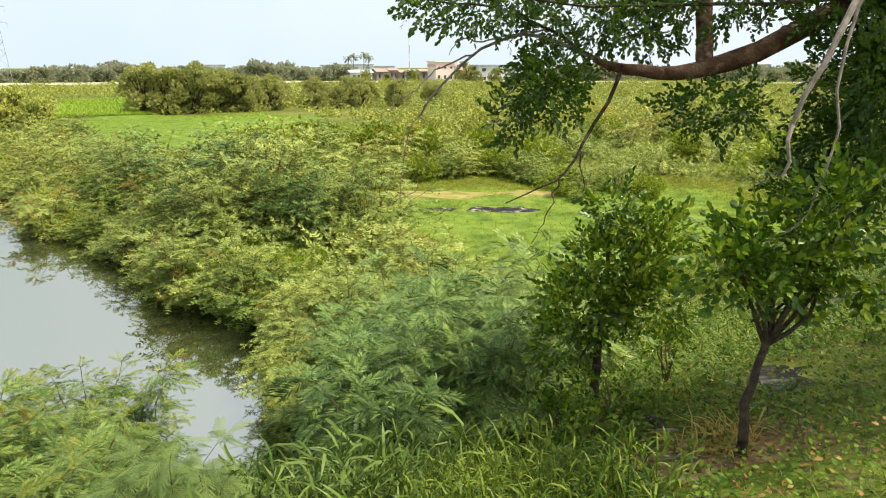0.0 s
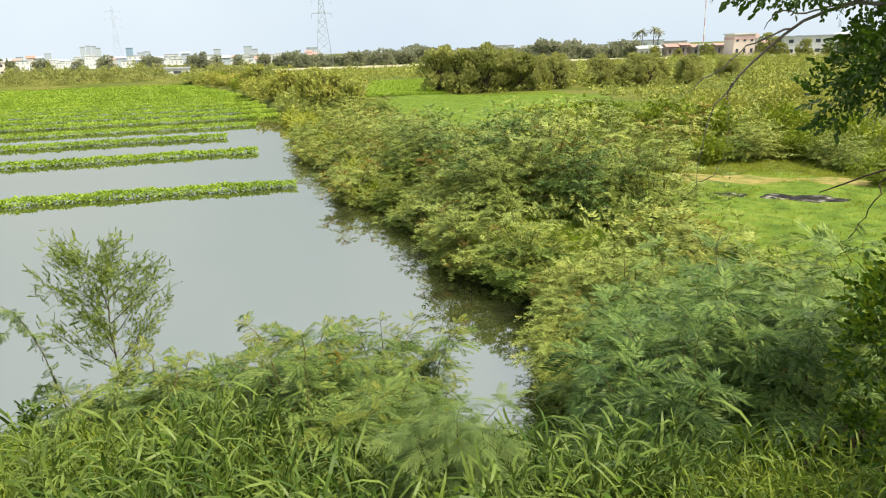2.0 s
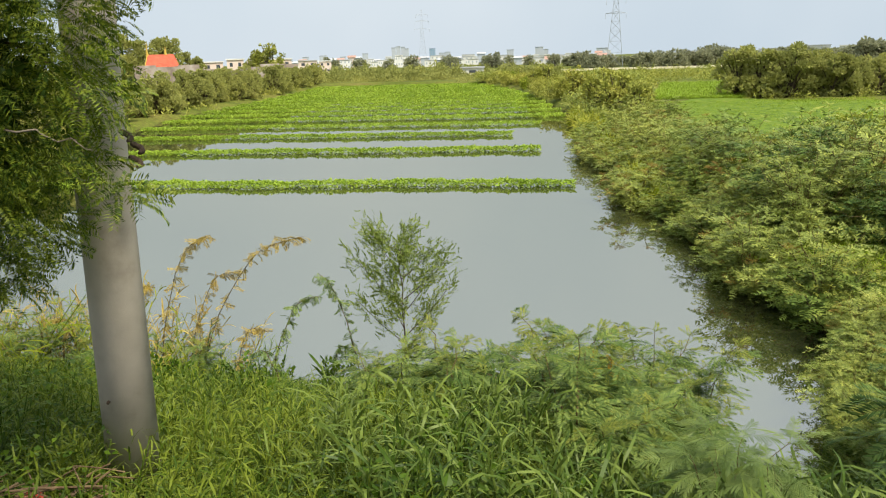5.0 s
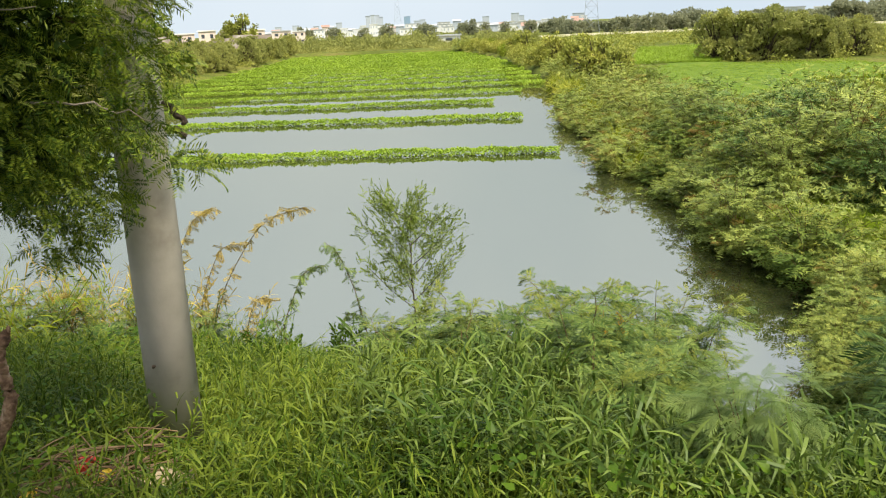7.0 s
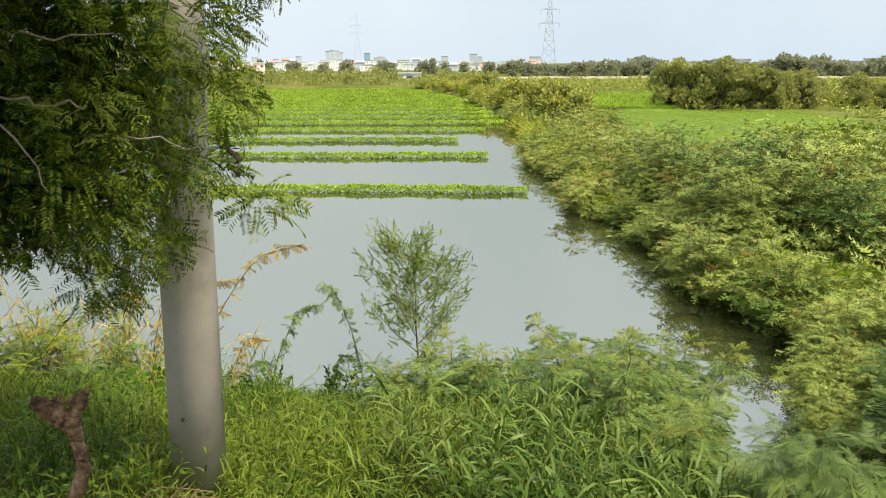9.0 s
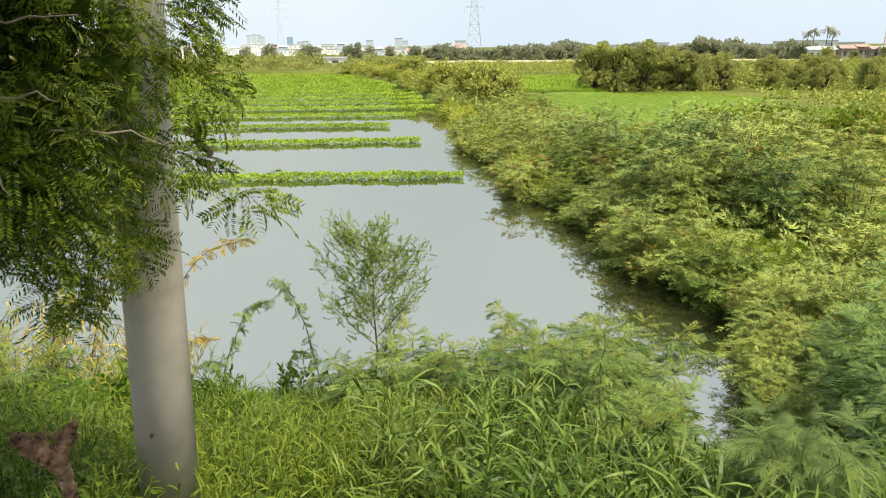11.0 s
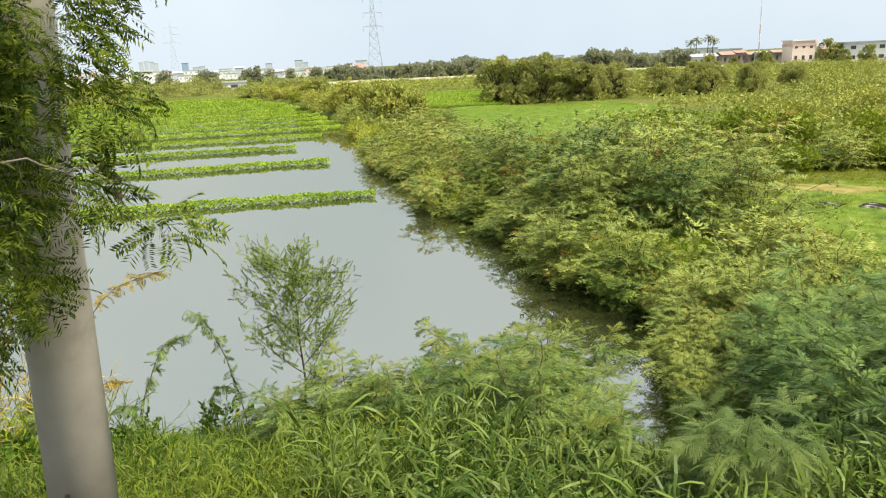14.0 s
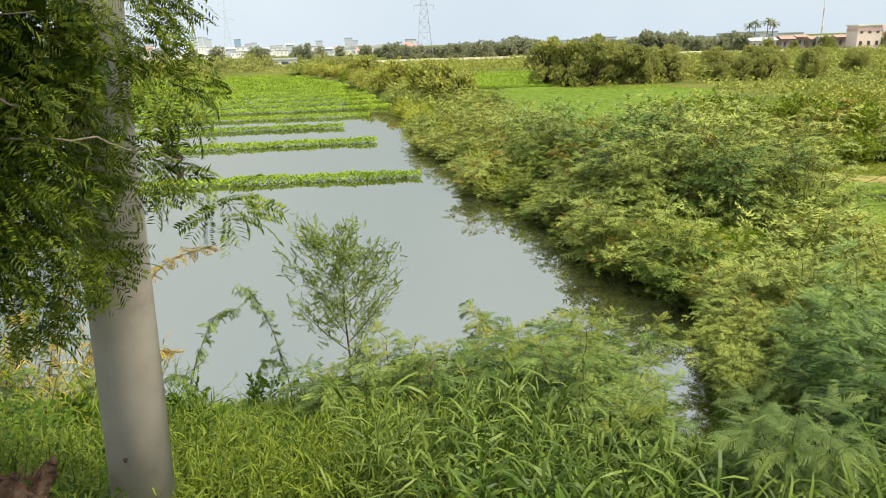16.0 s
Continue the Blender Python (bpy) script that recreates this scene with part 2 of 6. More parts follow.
M_BARK_GREY = surface("dark mottled limb bark", [(0.3, (0.04, 0.022, 0.014)), (0.5, (0.14, 0.07, 0.040)), (0.72, (0.32, 0.21, 0.14))], 9, 0.85, 0.9, 50)
M_MEADOW = foliage("bright meadow grass", [(0.15, 0.26, 0.03), (0.22, 0.35, 0.045), (0.31, 0.43, 0.07)], 0.25, 0.55, 0.15, 0.25)
M_SAPLING = foliage("fresh sapling leaves", [(0.07, 0.125, 0.03), (0.14, 0.215, 0.055), (0.25, 0.33, 0.09)], 0.3, 0.45, 0.9, 0.5, 0.15)
M_RUSTROOF = surface("faded red sheet roof", [(0.3, (0.36, 0.21, 0.16)), (0.7, (0.46, 0.29, 0.23))], 1.0, 0.6, 0)
# Window panes lifted towards the sky colour to look hazy.
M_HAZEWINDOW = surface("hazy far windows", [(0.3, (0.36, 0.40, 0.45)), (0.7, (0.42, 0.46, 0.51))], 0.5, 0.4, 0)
M_TURF = surface("bright short turf", [(0.30, (0.055, 0.10, 0.012)), (0.48, (0.115, 0.18, 0.022)), (0.62, (0.165, 0.225, 0.03)), (0.74, (0.25, 0.235, 0.065))], 1.6, 0.95, 0.8, 10)

# Olive lightened beyond real leaves to stand in for haze.
M_BUSHTREE = foliage("olive-green tree leaves", [(0.23, 0.28, 0.14), (0.34, 0.39, 0.19), (0.44, 0.47, 0.24)], 0.42, 0.6, 0.35, 0.14, 0.05)
M_OLIVE = foliage("olive shrub leaves", [(0.042, 0.085, 0.026), (0.108, 0.18, 0.054), (0.20, 0.285, 0.088), (0.31, 0.37, 0.125)], 0.15, 0.45, 0.8, 0.35)
M_FERN = foliage("soft pale feathery leaves", [(0.08, 0.145, 0.07), (0.15, 0.24, 0.115), (0.26, 0.36, 0.17)], 0.35, 0.5)
# Red washed out by haze in the colour, for the far mast.
M_REDHAZE = surface("haze-paled red paint", [(0.3, (0.58, 0.36, 0.34)), (0.7, (0.66, 0.45, 0.42))], 0.5, 0.8, 0)
# Blue paled by painted haze.
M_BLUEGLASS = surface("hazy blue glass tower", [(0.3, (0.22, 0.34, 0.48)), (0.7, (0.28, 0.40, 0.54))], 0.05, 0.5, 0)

# ---- mesh kit ----
rng = np.random.default_rng(7)


def mesh_of(name, geo, mats):
    """A mesh from (vertices, triangles[, material index]) arrays."""
    v, f = np.asarray(geo[0], np.float32), np.asarray(geo[1], np.int32)
    me = bpy.data.meshes.new(name)
    me.vertices.add(len(v))
    me.vertices.foreach_set("co", v.ravel())
    me.loops.add(f.size)
    me.loops.foreach_set("vertex_index", f.ravel())
    me.polygons.add(len(f))
    me.polygons.foreach_set("loop_start", np.arange(0, f.size, f.shape[1], dtype=np.int32))
    if len(geo) > 2:
        me.polygons.foreach_set("material_index", np.asarray(geo[2], np.int32))
    for m in (mats if isinstance(mats, (list, tuple)) else [mats]):
        me.materials.append(m)
    me.update(calc_edges=True)
    return me


def thing(name, label, category, at=(0, 0, 0), group="", kind=""):
    ob = new(name)
    ob.empty_display_size = 0.1
    ob.location = at
    return tagged(ob, label, category, group, kind)


def part(name, geo, mats, parent=None, label="", smooth=False):
    ob = new(name, mesh_of(name, geo, mats))
    ob.data.polygons.foreach_set("use_smooth", np.full(len(ob.data.polygons), smooth))
    if parent is not None:
        ob.parent = parent
    return tagged(ob, label)


def join(*geos):
    vs, fs, k = [], [], 0
    for v, f in geos:
        vs.append(np.asarray(v, float))
        fs.append(np.asarray(f, int) + k)
        k += len(v)
    return np.concatenate(vs), np.concatenate(fs)


def tube(points, radii, sides=7):
    """A tapered bent tube, closed at both ends."""
    p, r = np.asarray(points, float), np.broadcast_to(np.asarray(radii, float), len(points))
    d = np.gradient(p, axis=0)
    d /= np.linalg.norm(d, axis=1)[:, None] + 1e-9
    ref = np.where(np.abs(d[:, 2:3]) < 0.9, [[0, 0, 1.0]], [[1.0, 0, 0]])
    a = np.cross(d, ref[len(p) // 2])
    a /= np.linalg.norm(a, axis=1)[:, None] + 1e-9
    b = np.cross(d, a)
    w = np.arange(sides) * 2 * math.pi / sides
    v = p[:, None] + r[:, None, None] * (np.cos(w)[None, :, None] * a[:, None] + np.sin(w)[None, :, None] * b[:, None])
    v = np.concatenate([v.reshape(-1, 3), p[:1], p[-1:]])
    f, n = [], len(p)
    for i in range(n - 1):
        for j in range(sides):
            q, k = i * sides + j, i * sides + (j + 1) % sides
            f += [(q, k, k + sides), (q, k + sides, q + sides)]
    for j in range(sides):
        f += [(n * sides, (j + 1) % sides, j), (n * sides + 1, (n - 1) * sides + j, (n - 1) * sides + (j + 1) % sides)]
    return v, np.array(f)


def bent(points, n=8, wobble=0.0):
    """Points along a smooth line through the given ones."""
    p = np.asarray(points, float)
    t = np.linspace(0, len(p) - 1, n)
    out = np.stack([np.interp(t, range(len(p)), p[:, k]) for k in range(3)], 1)
    for _ in range(2):
        out[1:-1] = 0.25 * out[:-2] + 0.5 * out[1:-1] + 0.25 * out[2:]
    if wobble:
        out[1:-1] += rng.normal(0, wobble, (n - 2, 3))
    return out


def box(x0, y0, z0, x1, y1, z1):
    v = np.array([(x, y, z) for z in (z0, z1) for y in (y0, y1) for x in (x0, x1)], float)
    q = [(0, 2, 3, 1), (4, 5, 7, 6), (0, 1, 5, 4), (2, 6, 7, 3), (0, 4, 6, 2), (1, 3, 7, 5)]
    return v, np.array([t for a, b, c, d in q for t in ((a, b, c), (a, c, d))])


def frames(direction, spin):
    """Turn matrices whose y runs along the given directions, spun about them."""
    y = direction / (np.linalg.norm(direction, axis=1)[:, None] + 1e-9)
    ref = np.where(np.abs(y[:, 2:3]) < 0.95, [[0, 0, 1.0]], [[1.0, 0, 0]])
    x = np.cross(y, ref)
    x /= np.linalg.norm(x, axis=1)[:, None] + 1e-9
    z = np.cross(x, y)
    c, s = np.cos(spin)[:, None], np.sin(spin)[:, None]
    return np.stack([x * c + z * s, y, z * c - x * s], 2)


def scatter(templates, places, direction, size, spin=0.6):
    """Copies of the templates (picked at random), joined into one pair of arrays."""
    n = len(places)
    m = frames(np.asarray(direction, float), rng.normal(0, spin, n)) * np.broadcast_to(np.asarray(size, float), n)[:, None, None]
    pick = rng.integers(0, len(templates), n)
    vs, fs, k = [], [], 0
    for i, (tv, tf) in enumerate(templates):
        sel = np.nonzero(pick == i)[0]
        if not len(sel):
            continue
        v = np.einsum("nij,vj->nvi", m[sel], tv) + np.asarray(places)[sel][:, None]
        f = tf[None] + (np.arange(len(sel)) * len(tv))[:, None, None] + k
        vs.append(v.reshape(-1, 3))
        fs.append(f.reshape(-1, 3))
        k += len(sel) * len(tv)
    return np.concatenate(vs), np.concatenate(fs)


def strip(length, width, droop, n=4, fold=0.0, tip=0.05):
    """A blade along y that bends down towards its tip, folded along its middle."""
    t = np.linspace(0, 1, n + 1)
    y, z = length * np.sin(np.clip(droop, 0.01, 3) * t) / max(droop, 0.01), -length * (1 - np.cos(droop * t)) / max(droop, 0.01)
    w = width * 0.5 * np.where(t < 0.35, 0.55 + 1.3 * t, 1.0 - ((t - 0.35) / 0.65) ** 2 * (1 - tip))
    v = np.concatenate([np.stack([-w, y, z + fold * w], 1), np.stack([0 * w, y, z], 1), np.stack([w, y, z + fold * w], 1)])
    f, m = [], n + 1
    for i in range(n):
        for a, b in ((0, m), (m, 2 * m)):
            f += [(a + i, b + i, b + i + 1), (a + i, b + i + 1, a + i + 1)]
    return v, np.array(f)


def flat_leaf(length, width, shape=0.6):
    """A folded leaf of six triangles along y, broadest at shape."""
    v = [(0, 0, 0), (-width * 0.42, length * shape * 0.5, 0.05 * length), (-width * 0.5, length * shape, 0.06 * length), (0, length, -0.04 * length),
         (width * 0.5, length * shape, 0.06 * length), (width * 0.42, length * shape * 0.5, 0.05 * length), (0, length * shape, 0)]
    f = [(0, 6, 1), (1, 6, 2), (2, 6, 3), (3, 6, 4), (4, 6, 5), (5, 6, 0)]
    return np.array(v), np.array(f)


def turned(geo, z=0.0, x=0.0, y=0.0, at=(0, 0, 0), size=1.0):
    m = np.array(Euler((x, y, z)).to_matrix())
    return geo[0] @ m.T * size + np.array(at), geo[1]


def frond(pairs=8, length=0.22, fine=0, droop=0.5, pinna=0.42, wide=0.10):
    """A feathery twice-pinnate leaf along y, all of one piece: a rachis with pairs of pinnae; fine: leaflet pairs on each pinna."""
    v, f = [], []

    def spot(a):
        ang = droop * a
        return np.array((0, length * math.sin(ang) / droop, -length * (1 - math.cos(ang)) / droop))
    ts = np.concatenate([[0], np.linspace(0.18, 1, pairs)])
    w = length * 0.009
    for a in ts:
        v += [spot(a) - (w, 0, 0), spot(a) + (w, 0, 0)]
    for i in range(pairs):
        f += [(2 * i, 2 * i + 1, 2 * i + 3), (2 * i, 2 * i + 3, 2 * i + 2)]
    for i, a in enumerate(ts[1:], 1):
        ln = length * pinna * (0.55 + 0.9 * a * (1.25 - a)) * rng.uniform(0.85, 1.1)
        for side in (0, 1):
            m = np.array(Euler((-droop * a * 0.6 + rng.normal(0, 0.1), 0, (1 if side == 0 else -1) * (1.15 - 0.55 * a) + rng.normal(0, 0.07))).to_matrix())
            base, k = v[2 * i + side], len(v)
            if fine:
                axis = [2 * i + side]
                for j in range(1, fine + 1):
                    u = j / fine
                    axis.append(len(v))
                    v.append(base + m @ np.array((0, ln * u, -0.15 * ln * u * u)))
                for j in range(fine):
                    u = (j + 0.5) / fine
                    lw = ln * 0.105 * (1 - 0.5 * abs(u - 0.45))
                    for s2 in (-1, 1):
                        f.append((axis[j], len(v), axis[j + 1]) if s2 < 0 else (axis[j], axis[j + 1], len(v)))
                        v.append(base + m @ np.array((s2 * lw * 0.85, ln * u + 0.5 * lw, -0.15 * ln * u * u)))
            else:
                h = ln * wide
                v += [base + m @ np.array(p) for p in ((-h, ln * 0.5, -0.03 * ln), (0, ln, -0.12 * ln), (h, ln * 0.5, -0.03 * ln))]
                f += [(2 * i + side, k + 2, k), (k, k + 2, k + 1)]
    return np.array(v), np.array(f)


def pinnate(pairs=9, length=0.12, droop=0.6, leaflet=0.21, half=0.17):
    """A once-pinnate leaf of small oblong leaflets along y, all of one piece."""
    v, f = [], []
    ts = np.linspace(0, 1, pairs + 1)
    for a in ts:
        ang = droop * a
        v.append(np.array((0, length * math.sin(ang) / droop, -length * (1 - math.cos(ang)) / droop)))
    for i in range(pairs):
        for side in (-1, 1):
            lw = length * leaflet * rng.uniform(0.8, 1.15)
            m = np.array(Euler((-droop * ts[i] * 0.5, 0, side * -1.1 + rng.normal(0, 0.1))).to_matrix())
            k = len(v)
            v += [v[i] + m @ np.array(p) for p in ((-lw * half, lw * 0.55, 0), (0, lw, -0.12 * lw), (lw * half, lw * 0.5, 0))]
            f += [(i, k + 2, k), (k, k + 2, k + 1)]
    return np.array(v), np.array(f)


def sprig(leaves=7, length=0.25, leaf=(0.07, 0.04), shape=0.62):
    """A twig along y with leaves in loose pairs."""
    out = []
    for k in range(leaves):
        a = (k + 0.7) / leaves
        out.append(turned(flat_leaf(leaf[0] * rng.uniform(0.7, 1.2), leaf[1], shape), z=(-1) ** k * rng.uniform(0.5, 1.1) * (1.1 - 0.8 * a), x=rng.normal(0.1, 0.35), at=(0, length * a, 0)))
    return join(*out)


def frond_lite(pairs, length, droop, pinna=0.42, wide=0.10, simple=False):
    """A feathery leaf of narrow pinnae, two triangles a pair, for plants a few metres off."""
    ts = np.linspace(0, 1, pairs + 1)
    y, z = length * np.sin(droop * ts) / droop, -length * (1 - np.cos(droop * ts)) / droop
    v, f = [(0, y[i], z[i]) for i in range(pairs + 1)], []
    for i in range(pairs):
        ln = length * pinna * (0.6 + 0.9 * ts[i] * (1.2 - ts[i])) * rng.uniform(0.8, 1.15)
        for side in (-1, 1):
            if simple:
                k, a = len(v), 0.95 - 0.5 * ts[i] + rng.normal(0, 0.1)
                v += [(side * ln * math.sin(a), y[i] + ln * math.cos(a), z[i] - 0.12 * ln), (0, y[i] + wide * length * 1.2, z[i] * 0.5 + z[i + 1] * 0.5)]
                f.append((i, k, k + 1) if side > 0 else (i, k + 1, k))
                continue
            k, a = len(v), 0.95 - 0.5 * ts[i] + rng.normal(0, 0.08)
            v += [(side * ln * 0.5 * math.sin(a) - side * wide * length * 0.35, y[i] + ln * 0.5 * math.cos(a) + wide * length * 0.5, z[i + 1] * 0.7 + z[i] * 0.3), (side * ln * math.sin(a), y[i] + ln * math.cos(a), z[i] - 0.12 * ln)]
            v += [(side * ln * 0.5 * math.sin(a) + side * wide * length * 0.35, y[i] + ln * 0.5 * math.cos(a) - wide * length * 0.5, z[i])]
            f += [(i, k + 2, k), (k, k + 2, k + 1)] if side > 0 else [(i, k, k + 2), (k, k + 1, k + 2)]
    f.append((pairs - 1, len(v) - 1, pairs))
    return np.array(v), np.array(f)


FROND = [frond_lite(11, 0.23, d, 0.40, 0.055) for d in (0.3, 0.6, 0.9, 1.2)]
FROND_FINE = [frond(12, 0.30, 12, d, 0.36) for d in (0.4, 0.8, 1.1)]
FROND_FAR = [frond_lite(4, 0.24, d, 0.48, 0.15, True) for d in (0.4, 0.8, 1.2)]
PINNATE = [pinnate(12, 0.13, d) for d in (0.3, 0.7, 1.0)]
PINNA = [pinnate(7, 0.12, d, 0.36, 0.075) for d in (0.4, 0.8, 1.2)]
SPRIG = [sprig(7, 0.24, (0.075, 0.042)) for _ in range(4)]
BLADE = [strip(1, 0.021, d, 4, 0.25) for d in (1.2, 1.8, 2.3, 2.8)]


def ribbon(length, width, droop, n):
    """A thin flat blade along y that bends down."""
    t = np.linspace(0, 1, n + 1)
    y, z = length * np.sin(droop * t) / droop, -length * (1 - np.cos(droop * t)) / droop
    w = width * 0.5 * np.where(t < 0.4, 0.7 + 0.75 * t, 1.05 * (1 - ((t - 0.4) / 0.6) ** 2))
    v = np.concatenate([np.stack([-w, y, z], 1), np.stack([w, y, z], 1)])
    f = [x for i in range(n) for x in ((i, n + 1 + i, n + 2 + i), (i, n + 2 + i, i + 1))]
    return v, np.array(f)


def tuft(n, wide, lean=0.5, segments=3):
    """A tuft of arching grass blades one unit long, standing along y."""
    out = []
    for k in range(n):
        a = 2.4 * k + rng.normal(0, 0.3)
        g = ribbon(rng.uniform(0.6, 1.1), wide, rng.uniform(0.7, 2.7), segments)
        g = turned(g, x=radians(90))
        g = turned(g, y=rng.normal(0, 0.25), x=-lean * rng.uniform(0.3, 1.3))
        g = turned(g, z=a)
        out.append((g[0] + (rng.normal(0, 0.05), rng.normal(0, 0.05), 0), g[1]))
    v, f = join(*out)
    return np.stack([v[:, 0], v[:, 2], -v[:, 1]], 1), f


def culm(n, wide, leaf, w=0.008):
    """A leafy grass stem one unit long, standing along y, with drooping blades in two loose ranks."""
    t = np.linspace(0, 1, 4)
    lean = rng.normal(0, 0.12, 2)
    foot = np.stack([lean[0] * t * t, lean[1] * t * t, t * 0.85], 1)
    out = [(np.concatenate([foot - (w, 0, 0), foot + (w, 0, 0)]), np.array([x for i in range(3) for x in ((i, 4 + i, 5 + i), (i, 5 + i, i + 1))]))]
    turn = rng.uniform(0, 6.28)
    for k in range(n):
        u = 0.18 + 0.82 * (k + rng.uniform(0, 0.6)) / n
        at = [np.interp(u, t, foot[:, c]) for c in range(3)]
        g = ribbon(leaf * rng.uniform(0.7, 1.2) * (1.15 - 0.35 * u), wide * rng.uniform(0.8, 1.2), rng.uniform(0.7, 1.9), 3)
        g = turned(g, x=radians(rng.uniform(35, 68) + 14 * u), y=rng.normal(0, 0.3))
        out.append(turned(g, z=turn + 3.14 * (k % 2) + rng.normal(0, 0.55), at=at))
    v, f = join(*out)
    return np.stack([v[:, 0], v[:, 2], -v[:, 1]], 1), f


CULM = [culm(9, 0.023, 0.40) for _ in range(7)]
CULM_FINE = [culm(8, 0.022, 0.30) for _ in range(6)]
CULM_REED = [culm(14, 0.0085, 0.17, 0.0028) for _ in range(6)]
TUFT = [tuft(10, 0.027, 0.9, 2) for _ in range(8)]
TUFT_FAR = [tuft(6, 0.07, 0.45, 2) for _ in range(4)]
SHARD = []
for _ in range(4):
    bits = []
    for k in range(5):
        bits.append(turned((np.array([(0, 0, 0), (-0.07, 0.12, 0.02), (0, 0.24, 0), (0.07, 0.12, 0.02)]), np.array([(0, 3, 1), (1, 3, 2)])), z=rng.uniform(-3, 3), x=rng.normal(0, 0.6), at=rng.normal(0, 0.12, 3)))
    SHARD.append(join(*bits))
HEART = [turned(flat_leaf(1, 0.85, 0.38), x=r) for r in (-0.3, 0.2)]
DIAMOND = [turned((np.array([(0, 0, 0), (-0.3, 0.5, 0.05), (0, 1, -0.05), (0.3, 0.5, 0.05)]), np.array([(0, 3, 1), (1, 3, 2)])), x=r) for r in (-0.3, 0.2)]
OVAL = [turned(flat_leaf(1, 0.6, 0.5), x=r) for r in (-0.3, 0.2)]


# ---- lie of the land: s runs away over the pond, q to the right along the bank ----
def xy(s, q):
    return -0.757 * s + 0.653 * q, 0.653 * s + 0.757 * q


def sq(x, y):
    return -0.757 * x + 0.653 * y, 0.653 * x + 0.757 * y


def shore(s):
    line = np.interp(s, (8, 8.7, 10.8, 13, 15, 16.6, 19.4, 24.5, 30, 38, 50, 67, 89, 101, 120, 144, 152, 165), (2.8, 3.2, 4.2, 5.0, 4.9, 4.4, 3.8, 3.3, 2.8, 2.2, 1.9, 2.0, -0.4, -1.8, -5.5, -11.5, -18, -60))
    return line + np.interp(s, (14, 17, 60, 66), (0, 1, 1, 0)) * (0.32 * np.sin(0.62 * s + 1) + 0.2 * np.sin(1.45 * s))


def left_shore(s):
    return np.interp(s, (8, 55, 69, 91, 114, 149, 168), (-31, -33.5, -37, -39.5, -41.5, -47, -48))


def bank(s, q):
    """The slope down to the water: fuller on the left, hollow where the inlet comes in."""
    full = np.interp(s, (-30, 0.8, 3.3, 5, 6.7, 8.0, 9.4, 10.2), (3.5, 3.5, 2.85, 2.38, 1.72, 1.0, 0.0, -0.75))
    hollow = np.interp(s, (-30, 0.8, 2.6, 4, 5.2, 7, 8.2, 9), (3.5, 3.5, 2.85, 2.05, 1.45, 0.5, -0.1, -0.75))
    k = np.minimum(np.interp(q - 0.33 * (s - 4), (-0.5, 0.6), (0, 1)), np.interp(q, (3.0, 3.8), (1, 0.5)))
    return full * (1 - k) + hollow * k


def wave(x, y):
    return 0.5 * np.sin(0.31 * x + 1.3 * np.sin(0.17 * y)) + 0.3 * np.sin(0.83 * y + 0.9 * np.sin(0.61 * x)) + 0.2 * np.sin(1.9 * x + 2.3 * y)


def level(x, y):
    """Height of the ground."""
    s, q = sq(np.asarray(x, float), np.asarray(y, float))
    land = 0.45 + 0.10 * wave(x, y)
    ramp_right = np.clip((q - shore(s) + 0.7) / 1.3, 0, 1)
    ramp_left = np.clip((left_shore(s) - q + 0.7) / 1.5, 0, 1)
    pond = -0.75 + (land + 0.75) * np.maximum(ramp_right, ramp_left)
    near = np.clip((9 - s) / 6, 0, 1)
    return np.maximum(bank(s, q) + 0.06 * near * wave(3 * x, 3 * y), pond)


def onto(x, y, dz=0.0):
    return float(x), float(y), float(level(x, y)) + dz

# ---- ground and water ----
def spread(*pieces):
    return np.unique(np.round(np.concatenate(pieces), 3))


gs = spread(-np.geomspace(3, 1500, 26), np.arange(-3, 22, 0.3), np.arange(22, 180, 2.0), np.geomspace(180, 3500, 22))
gq = spread(-np.geomspace(60, 3500, 22), np.arange(-60, -14, 2.0), np.arange(-14, 26, 0.3), np.arange(26, 120, 4.0), np.geomspace(120, 3500, 22))
SS, QQ = np.meshgrid(gs, gq, indexing="ij")
GX, GY = xy(SS, QQ)
gv = np.stack([GX, GY, level(GX, GY)], 2).reshape(-1, 3)
gi = np.arange(gv.shape[0]).reshape(SS.shape)
gf = np.stack([gi[:-1, :-1], gi[1:, :-1], gi[1:, 1:], gi[:-1, 1:]], 2).reshape(-1, 4)[:, ::-1]
ground = part("ground", (gv, gf), M_GROUND, None, "", True)
tagged(ground, "green grassy bank and flat scrubland with bare soil patches", "ground", kind="structure")
wv = np.array([(*xy(s, q), 0.0) for s, q in ((6, -75), (6, 12), (185, 12), (185, -75))])
water = part("water", (wv, np.array([(0, 1, 2, 3)])), M_WATER)
tagged(water, "still grey-green muddy pond water reflecting the sky", "water", kind="structure")


